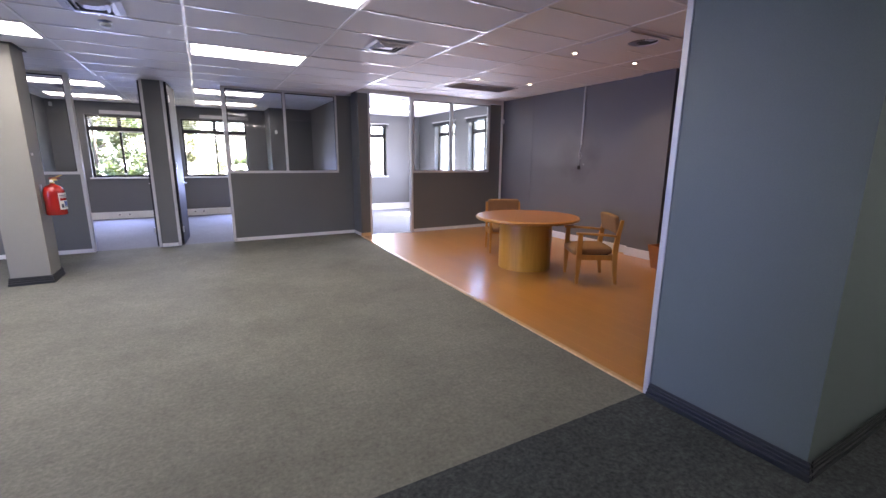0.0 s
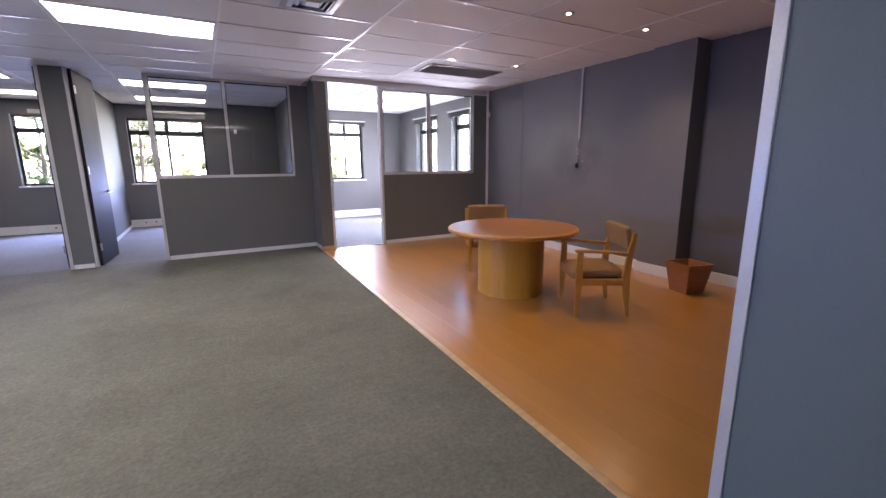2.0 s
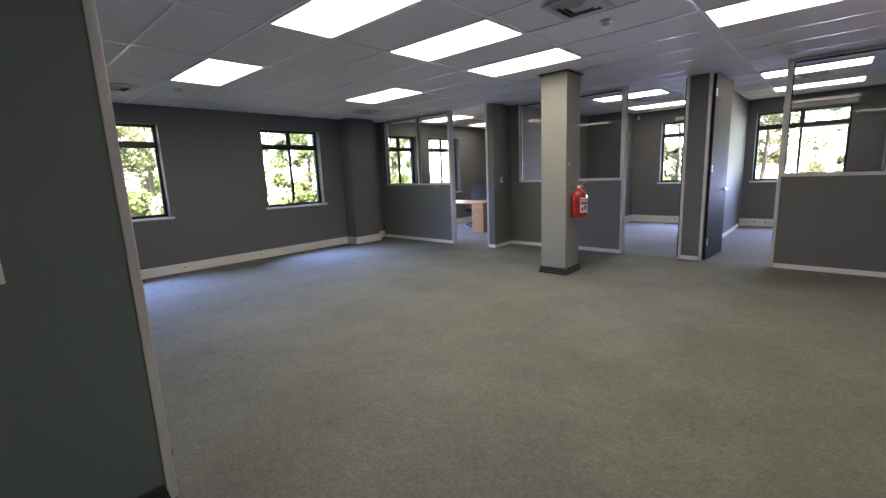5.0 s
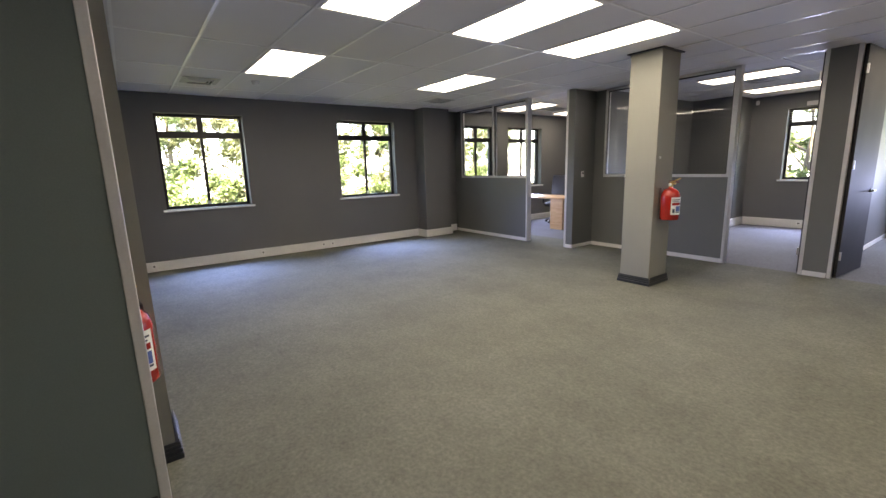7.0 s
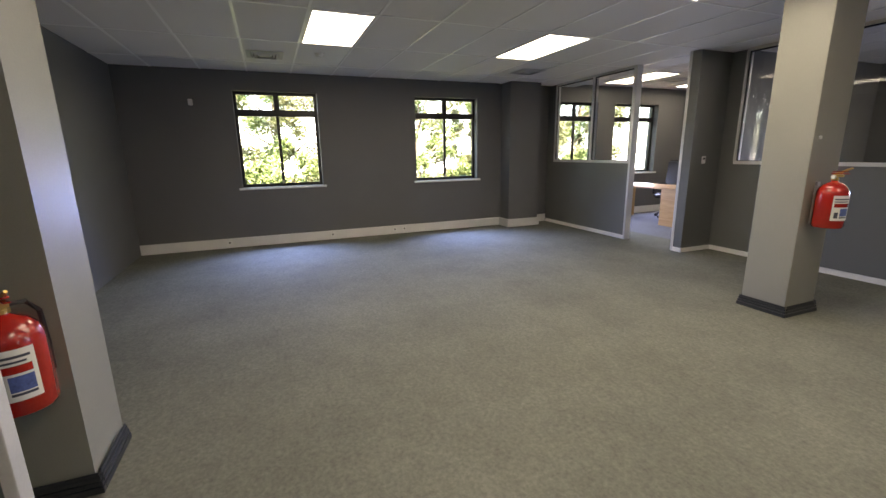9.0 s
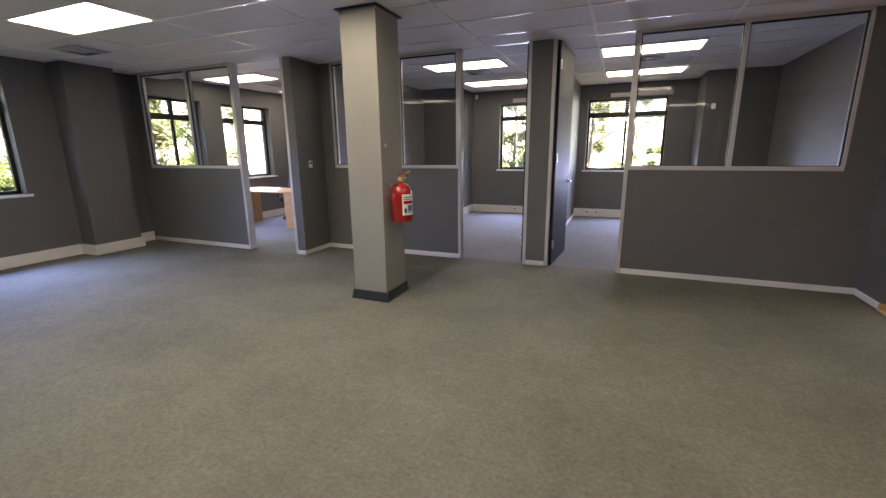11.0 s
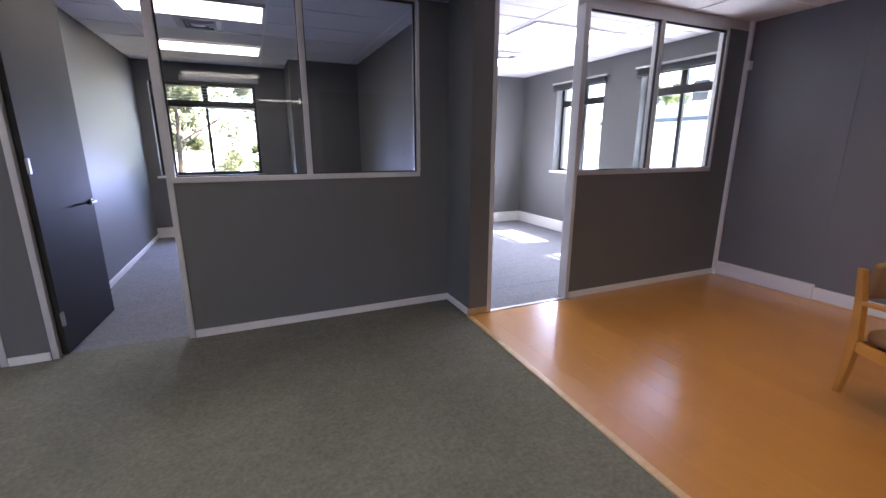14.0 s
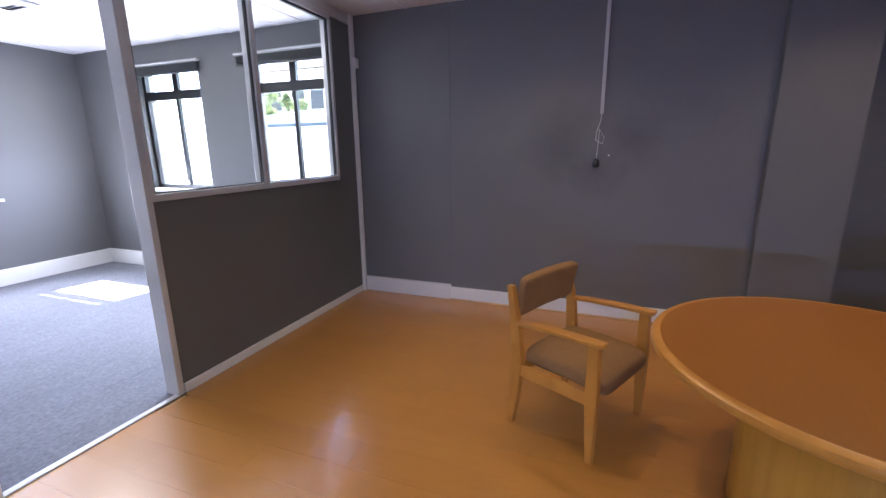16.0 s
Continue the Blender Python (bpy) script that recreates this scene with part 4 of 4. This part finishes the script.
for i in range(14):
    a = radians(70 + i * 16)
    fin = boxes((0.07, 0.145, -0.002, 0.002, -0.014, 0.0))
    bmesh.ops.transform(fin, matrix=pose(0.15, -0.11, 0, 0, 0, math.degrees(a)) @ pose(0, 0, 0, 25, 0, 0), verts=fin.verts)
    part("fin", fin, VENT, t)

t = thing("return_grille", "large grey slatted return air grille", "air vent", m=pose(3.99, 6.67, HW - 0.004))
part("frame", boxes((-0.6, 0.6, -0.28, -0.255, -0.012, 0), (-0.6, 0.6, 0.255, 0.28, -0.012, 0), (-0.6, -0.575, -0.255, 0.255, -0.012, 0), (0.575, 0.6, -0.255, 0.255, -0.012, 0)), VENT, t)
part("backing", boxes((-0.575, 0.575, -0.255, 0.255, -0.002, 0)), DUCT, t)
for k in range(22):
    y = -0.245 + k * 0.0233
    s = boxes((-0.575, 0.575, -0.008, 0.008, -0.001, 0.001))
    bmesh.ops.transform(s, matrix=pose(0, y, -0.007, 35, 0, 0), verts=s.verts)
    part("slat", s, VENT, t)


def downlight(m):
    t = thing("downlight", "small round lit halogen downlight with a chrome rim", "downlight", "downlights", m=m)
    part("rim", lathe(bmesh.new(), [(0.055, 0.0), (0.055, -0.004), (0.046, -0.009), (0.034, -0.005), (0.034, 0.0)], 24), STEEL, t, "chrome rim", True)
    part("lamp", cyl(bmesh.new(), 0.02, -0.005, -0.001, seg=20), BULB, t, "glowing halogen lamp")
    return t


SPOTS = [(3.57, 4.05), (4.63, 4.03), (4.52, 5.985), (3.51, 6.07)]
dl = downlight(pose(*SPOTS[0], HW - 0.002))
for x, y in SPOTS[1:]:
    copy_thing(dl, pose(x, y, HW - 0.002))
for x, y in SPOTS:
    lamp = new("downlight_beam", bpy.data.lights.new("downlight_beam", "SPOT"))
    lamp.data.energy, lamp.data.color, lamp.data.spot_size, lamp.data.spot_blend, lamp.data.shadow_soft_size = SPOT, (1.0, 0.78, 0.5), radians(125), 1.0, 0.04
    lamp.matrix_world = pose(x, y, HW - 0.03)


def detector(name, x, y, label):
    t = thing(name, label, "smoke detector", m=pose(x, y, H))
    part("base", lathe(bmesh.new(), [(0.055, 0.0), (0.055, -0.012), (0.05, -0.016)], 24), WHITE, t, smooth=True)
    part("head", lathe(bmesh.new(), [(0.042, -0.016), (0.044, -0.034), (0.034, -0.046), (0.018, -0.05)], 24), WHITE, t, smooth=True)


detector("smoke_detector", -1.115, 5.13, "white round smoke detector on the ceiling")
detector("smoke_detector", -6.0, 3.31, "white round smoke detector on the ceiling")

# ---------------- wall fittings ----------------
def plate(name, m, w, h, label, category, rocker=True, mat=None):
    t = thing(name, label, category, m=m)
    part("plate", boxes((-w / 2, w / 2, -0.009, 0, -h / 2, h / 2), bevel=0.003), mat or WHITE, t)
    if rocker:
        part("rocker", boxes((-w * 0.17, w * 0.17, -0.014, -0.008, -h * 0.2, h * 0.2), bevel=0.002), WHITE, t)
    return t


plate("light_switch", pose(-1.73, 1.25, 1.185, 0, 0, 90), 0.098, 0.132, "white plastic light switch on the grey partition", "switch")
th = plate("thermostat", pose(-4.24, 8.11, 1.275, 0, 0, 90), 0.07, 0.1, "small white thermostat on the partition return", "thermostat", False)
part("display", boxes((-0.02, 0.02, -0.012, -0.008, 0.005, 0.03)), DUCT, th, "grey display")
for y in (1.9, 3.5, 4.6, 4.78):
    s = plate("wall_socket", pose(XW + 0.03, y, 0.085, 0, 0, 90), 0.075, 0.06, "white power socket in the skirting trunking", "socket", False)
    part("socket_holes", boxes((-0.012, 0.012, -0.0105, -0.008, -0.012, 0.012)), DUCT, s)
for x in (-2.35, -2.15, -0.75, -0.55):
    s = plate("wall_socket", pose(x, YN - 0.03, 0.1), 0.085, 0.06, "white power socket in the office skirting", "socket", False)
    part("socket_holes", boxes((-0.02, 0.02, -0.0105, -0.008, -0.012, 0.012)), DUCT, s)
s = plate("wall_socket", pose(5.35, 9.3, 0.11, 0, 0, -90), 0.085, 0.06, "white power socket in the office skirting", "socket", False)
part("socket_holes", boxes((-0.02, 0.02, -0.0105, -0.008, -0.012, 0.012)), DUCT, s)
t = thing("wall_fixing", "small white round fixing on the column", "fixing", m=pose(-2.165, 6.64, 1.50))
part("disc", cyl(bmesh.new(), 0.014, 0, 0.012, seg=16, turn=pose(0, 0, 0, 0, 90, 0)), WHITE, t)
for x, y, z, r in ((-3.30, YN - 0.005, 2.62, 0), (1.26, 11.995, 2.14, 0)):
    t = thing("alarm_sensor", "small white alarm sensor on the office wall", "sensor", m=pose(x, y, z, 0, 0, r))
    part("body", boxes((-0.03, 0.03, -0.04, 0, -0.045, 0.045), bevel=0.012), WHITE, t, smooth=True)
t = thing("wall_sensor", "small white alarm sensor high on the grey wall", "sensor", m=pose(XW, 0 + 1.62, 2.2, 0, 0, 90))
part("body", boxes((-0.03, 0.03, -0.04, 0, -0.045, 0.045), bevel=0.012), WHITE, t, smooth=True)

# cable drop on the east wall
t = thing("cable_drop", "grey trunking with loose cable and a black plug on the wall", "cable", m=pose(XE, 5.63, 0))
part("trunking", boxes((-0.018, 0, -0.014, 0.014, 1.76, HW), bevel=0.003), OFFWHITE, t, "grey plastic trunking")
part("cable", tube(bmesh.new(), [(-0.012, 0, 1.78), (-0.02, 0.005, 1.70), (-0.03, 0.03, 1.62), (-0.025, 0.035, 1.55), (-0.03, -0.02, 1.52), (-0.02, -0.03, 1.57), (-0.02, 0.01, 1.64), (-0.02, 0.015, 1.5), (-0.02, 0.02, 1.40)], 0.004, 6), OFFWHITE, t, "loose grey cable", True)
part("plug", lathe(bmesh.new(), [(0.008, 1.325), (0.024, 1.335), (0.028, 1.36), (0.02, 1.39), (0.008, 1.40)], 16, (-0.022, 0.02)), BLACK, t, "black round plug", True)
part("clip", boxes((-0.012, 0, -0.085, -0.07, 1.42, 1.43)), WHITE, t)

# pipe trunking in the corner beside the glazed front
t = thing("corner_trunking", "white vertical cable trunking with a small box", "trunking", m=pose(XE - 0.05, YD - 0.03, 0))
part("trunking", boxes((-0.018, 0.018, -0.012, 0.026, 0.0, HW), bevel=0.003), SKIRT, t)
part("junction_box", boxes((-0.03, 0.03, -0.045, -0.008, 2.27, 2.36), bevel=0.008), WHITE, t, "white junction box", True)

# ---------------- office with the desk ----------------
desk = thing("desk", "light oak veneer office desk with a drawer pedestal", "desk", m=pose(-6.45, 9.75, 0))
part("desktop", boxes((-0.85, 0.82, -0.36, 0.36, 0.69, 0.72), bevel=0.004), DESKWOOD, desk)
ped = part("pedestal", boxes((0.42, 0.76, -0.30, 0.30, 0, 0.69), bevel=0.003), DESKWOOD, desk)
for k in range(3):
    part("drawer_front", boxes((0.43, 0.75, 0.30, 0.315, 0.06 + 0.21 * k, 0.255 + 0.21 * k), bevel=0.003), DESKWOOD, ped)
part("end_panel", boxes((-0.82, -0.79, -0.32, 0.32, 0, 0.69)), DESKWOOD, desk)

oc = thing("office_chair", "black leather swivel office chair behind the desk", "chair", m=pose(-6.62, 10.42, 0, 0, 0, -165))
for k in range(5):
    bm = bmesh.new()
    tube(bm, [(0, 0, 0.09), (0.27, 0, 0.07)], [0.022, 0.014])
    bmesh.ops.transform(bm, matrix=pose(0, 0, 0, 0, 0, 72 * k), verts=bm.verts)
    leg = part("base_leg", bm, BLACK, oc, smooth=True)
    w = bmesh.new()
    cyl(w, 0.03, -0.02, 0.02, seg=16, turn=pose(0, 0, 0, 0, 0, 72 * k) @ pose(0.28, 0, 0.03, 90, 0, 0))
    part("castor", w, BLACK, leg)
part("gas_lift", cyl(bmesh.new(), 0.025, 0.08, 0.42, seg=16), STEEL, oc)
for nm, dims, mm in (("seat", (-0.26, 0.26, -0.25, 0.25, -0.05, 0.05), pose(0, 0, 0.47)), ("backrest", (-0.26, 0.26, -0.05, 0.05, -0.33, 0.33), pose(0, -0.27, 0.86, 10, 0, 0))):
    bm = boxes(dims)
    bmesh.ops.bevel(bm, geom=list(bm.edges), offset=0.035, segments=3, affect="EDGES")
    bmesh.ops.transform(bm, matrix=mm, verts=bm.verts)
    part(nm, bm, BLACK, oc, "black leather pad", True)
for s in (-1, 1):
    part("armrest", tube(bmesh.new(), [(s * 0.29, -0.24, 0.7), (s * 0.31, 0.0, 0.7), (s * 0.31, 0.15, 0.68), (s * 0.29, 0.18, 0.5)], 0.022), BLACK, oc, smooth=True)


# ---------------- outdoors ----------------
def tree(m, h, r, leafmat, seed, label, n=15000, name="tree"):
    rnd = random.Random(seed)
    t = thing(name, label, "tree", "garden trees", m=m)
    bm = bmesh.new()
    tube(bm, [(0, 0, 0), (0.05, 0.03, h * 0.25), (0.0, 0.1, h * 0.5), (0.05, 0.0, h * 0.8)], [0.09, 0.07, 0.045, 0.02])
    for k in range(9):
        a, z = rnd.uniform(0, 6.28), h * rnd.uniform(0.2, 0.7)
        tube(bm, [(0, 0, z), (0.5 * r * math.cos(a), 0.5 * r * math.sin(a), z + 0.12 * h), (0.85 * r * math.cos(a), 0.85 * r * math.sin(a), z + 0.2 * h)], [0.028, 0.018, 0.008], 6)
    part("trunk", bm, BARK, t, smooth=True)
    clumps = []
    for k in range(46):
        a, q, z = rnd.uniform(0, 6.28), r * math.sqrt(rnd.random()), h * rnd.uniform(0.12, 1.0)
        q *= 0.5 + 0.5 * math.sin(math.pi * min(1, z / h * 0.85 + 0.1))
        clumps.append((Vector((q * math.cos(a), q * math.sin(a), z)), rnd.uniform(0.18, 0.42) * r * 0.55))
    verts, faces = [], []
    for k in range(n):
        c, s = clumps[k % len(clumps)]
        d = Vector((rnd.gauss(0, 1), rnd.gauss(0, 1), rnd.gauss(0, 1))).normalized() * s * rnd.uniform(0.3, 1.0)
        p, L = c + d, rnd.uniform(0.04, 0.085)
        rot = Euler((rnd.uniform(-0.9, 0.9), rnd.uniform(-0.9, 0.9), rnd.uniform(0, 6.28))).to_matrix()
        b = len(verts)
        for q in ((-L, 0, 0), (-0.2 * L, -0.36 * L, 0.1 * L), (L, 0, 0), (-0.2 * L, 0.36 * L, 0.1 * L)):
            verts.append(p + rot @ Vector(q))
        faces += [(b, b + 1, b + 2), (b, b + 2, b + 3)]
    me = bpy.data.meshes.new("crown")
    me.from_pydata([tuple(q) for q in verts], [], faces)
    me.materials.append(leafmat)
    ob = new("crown", me)
    ob.parent = t
    return t


ta = tree(pose(-11.6, 1.6, -0.5), 4.6, 1.7, LEAF, 1, "leafy green garden tree outside the windows")
tb = tree(pose(-12.6, 4.4, -0.5), 5.2, 1.9, LEAF2, 2, "sunlit olive-green garden tree outside the windows")
tc = tree(pose(-10.2, 3.0, -0.5), 1.9, 1.3, LEAF, 3, "low green shrub below the windows", 5000, "shrub")
rnd = random.Random(7)
for k, (x, y, s) in enumerate([(-11.8, 6.6, 1.0), (-12.8, 9.2, 1.1), (-11.4, 11.0, 0.9), (-13.5, 13.5, 1.1), (-14.5, -0.8, 1.1), (-14.8, 2.8, 1.3), (-15.2, 6.2, 1.3), (-10.6, 8.8, 0.9),
                                (-3.4, 17.2, 1.0), (-1.0, 16.4, 1.0), (-5.2, 18.6, 1.2), (-1.9, 20.0, 1.25), (3.9, 18.2, 0.8), (21.0, 15.2, 1.2), (19.5, 20.5, 1.1)]):
    o = copy_thing((ta, tb)[k % 2], pose(x, y, -0.5, 0, 0, rnd.uniform(0, 360)))
    o.scale = (s, s, s * rnd.uniform(0.9, 1.1))
for x, y, s in ((-10.0, 5.4, 1.0), (-10.3, 1.2, 1.0), (-9.9, 7.4, 0.9), (-9.8, 10.2, 1.0), (1.6, 17.0, 1.1), (3.9, 15.4, 1.0), (-2.9, 15.8, 0.9)):
    o = copy_thing(tc, pose(x, y, -0.5, 0, 0, rnd.uniform(0, 360)))
    o.scale = (s, s, s)

# white boundary wall, carport and house to the east
t = thing("boundary_wall", "white rendered boundary wall with square piers", "garden wall", m=pose(9.8, 0, -0.55))
part("wall_panel", boxes((0, 0.22, 2, 26, 0, 2.5)), RENDER, t)
part("coping", boxes((-0.03, 0.25, 2, 26, 2.5, 2.58), bevel=0.01), RENDER, t)
for k in range(7):
    part("pier", boxes((-0.08, 0.30, 3.0 + 3.6 * k, 3.45 + 3.6 * k, 0, 2.85), bevel=0.01), RENDER, t)
t = thing("carport", "blue sheet roofed carport beyond the wall", "carport", m=pose(15.5, 14.0, -0.55))
bm = bmesh.new()
pv = [bm.verts.new(p) for p in ((-2.6, -4, 2.9), (-2.6, 4, 2.9), (0.2, 4, 3.5), (0.2, -4, 3.5), (3.0, -4, 2.9), (3.0, 4, 2.9), (-2.6, -4, 2.78), (-2.6, 4, 2.78), (3.0, -4, 2.78), (3.0, 4, 2.78))]
for f in ((0, 1, 2, 3), (3, 2, 5, 4), (6, 7, 1, 0), (4, 5, 9, 8), (6, 8, 9, 7), (0, 3, 4, 8, 6), (1, 7, 9, 5, 2)):
    bm.faces.new([pv[i] for i in f])
part("roof", bm, BLUEROOF, t)
for x in (-2.2, 2.7):
    for y in (-3.7, 3.7):
        part("post", boxes((x - 0.06, x + 0.06, y - 0.06, y + 0.06, 0, 2.7)), STEEL, t)
t = thing("house", "far pale rendered two-storey house with a tiled roof", "house", m=pose(30, 21, -0.55))
part("wall", boxes((-4, 5, -8, 8, 0, 7.2)), RENDER, t)
bm = bmesh.new()
pv = [bm.verts.new(p) for p in ((-4.6, -8.6, 7.2), (5.6, -8.6, 7.2), (5.6, 8.6, 7.2), (-4.6, 8.6, 7.2), (0.5, -4.5, 9.4), (0.5, 4.5, 9.4))]
for f in ((0, 1, 4), (1, 2, 5, 4), (2, 3, 5), (3, 0, 4, 5), (3, 2, 1, 0)):
    bm.faces.new([pv[i] for i in f])
part("roof", bm, TILE, t)
for y in (-5, -1.5, 0, 2.6, 4.1, 6):
    w = part("window", boxes((-4.05, -4.0, y - 0.5, y + 0.5, 4.7, 5.9)), BLACKALU, t)
    part("sill", boxes((-4.14, -3.99, y - 0.6, y + 0.6, 4.62, 4.7)), RENDER, w)
o = copy_thing(ta, pose(22.5, 18.3, -0.5, 0, 0, 40))
o.scale = (0.8, 0.8, 0.8)

# ---------------- laminate planks ----------------
EDGE = (2.13 - 1.935) / (7.95 - 1.585)
for i in range(20):
    x0 = 1.90 + 0.192 * i
    y = 0.5 - ((i * 0.47) % 1.28)
    while y < 7.955:
        a, b = max(y, 0.81 if x0 > 1.99 else 1.585), min(y + 1.28, 7.955)
        y += 1.28
        if b - a < 0.05:
            continue
        # beside the carpet edge the first planks are cut at its slant
        left = [max(x0, 1.935 + EDGE * (q - 1.585)) for q in (a, b)]
        right = min(x0 + 0.1912, XN - 0.004)
        if right - min(left) < 0.01 or (x0 > XE - 0.05 and a > 4.4):
            continue
        left = [min(q, right - 0.002) for q in left]
        bm = bmesh.new()
        lo = [bm.verts.new((p - x0, q - a, -0.012)) for p, q in ((left[0], a), (right, a), (right, b - 0.0008), (left[1], b - 0.0008))]
        hi = [bm.verts.new((p - x0, q - a, 0.0)) for p, q in ((left[0], a), (right, a), (right, b - 0.0008), (left[1], b - 0.0008))]
        bm.faces.new(hi), bm.faces.new(lo[::-1])
        for k in range(4):
            bm.faces.new((lo[k], lo[(k + 1) % 4], hi[(k + 1) % 4], hi[k]))
        p = part("plank", bm, PLANK, wood_floor)
        p.location = (x0, a, 0.001)
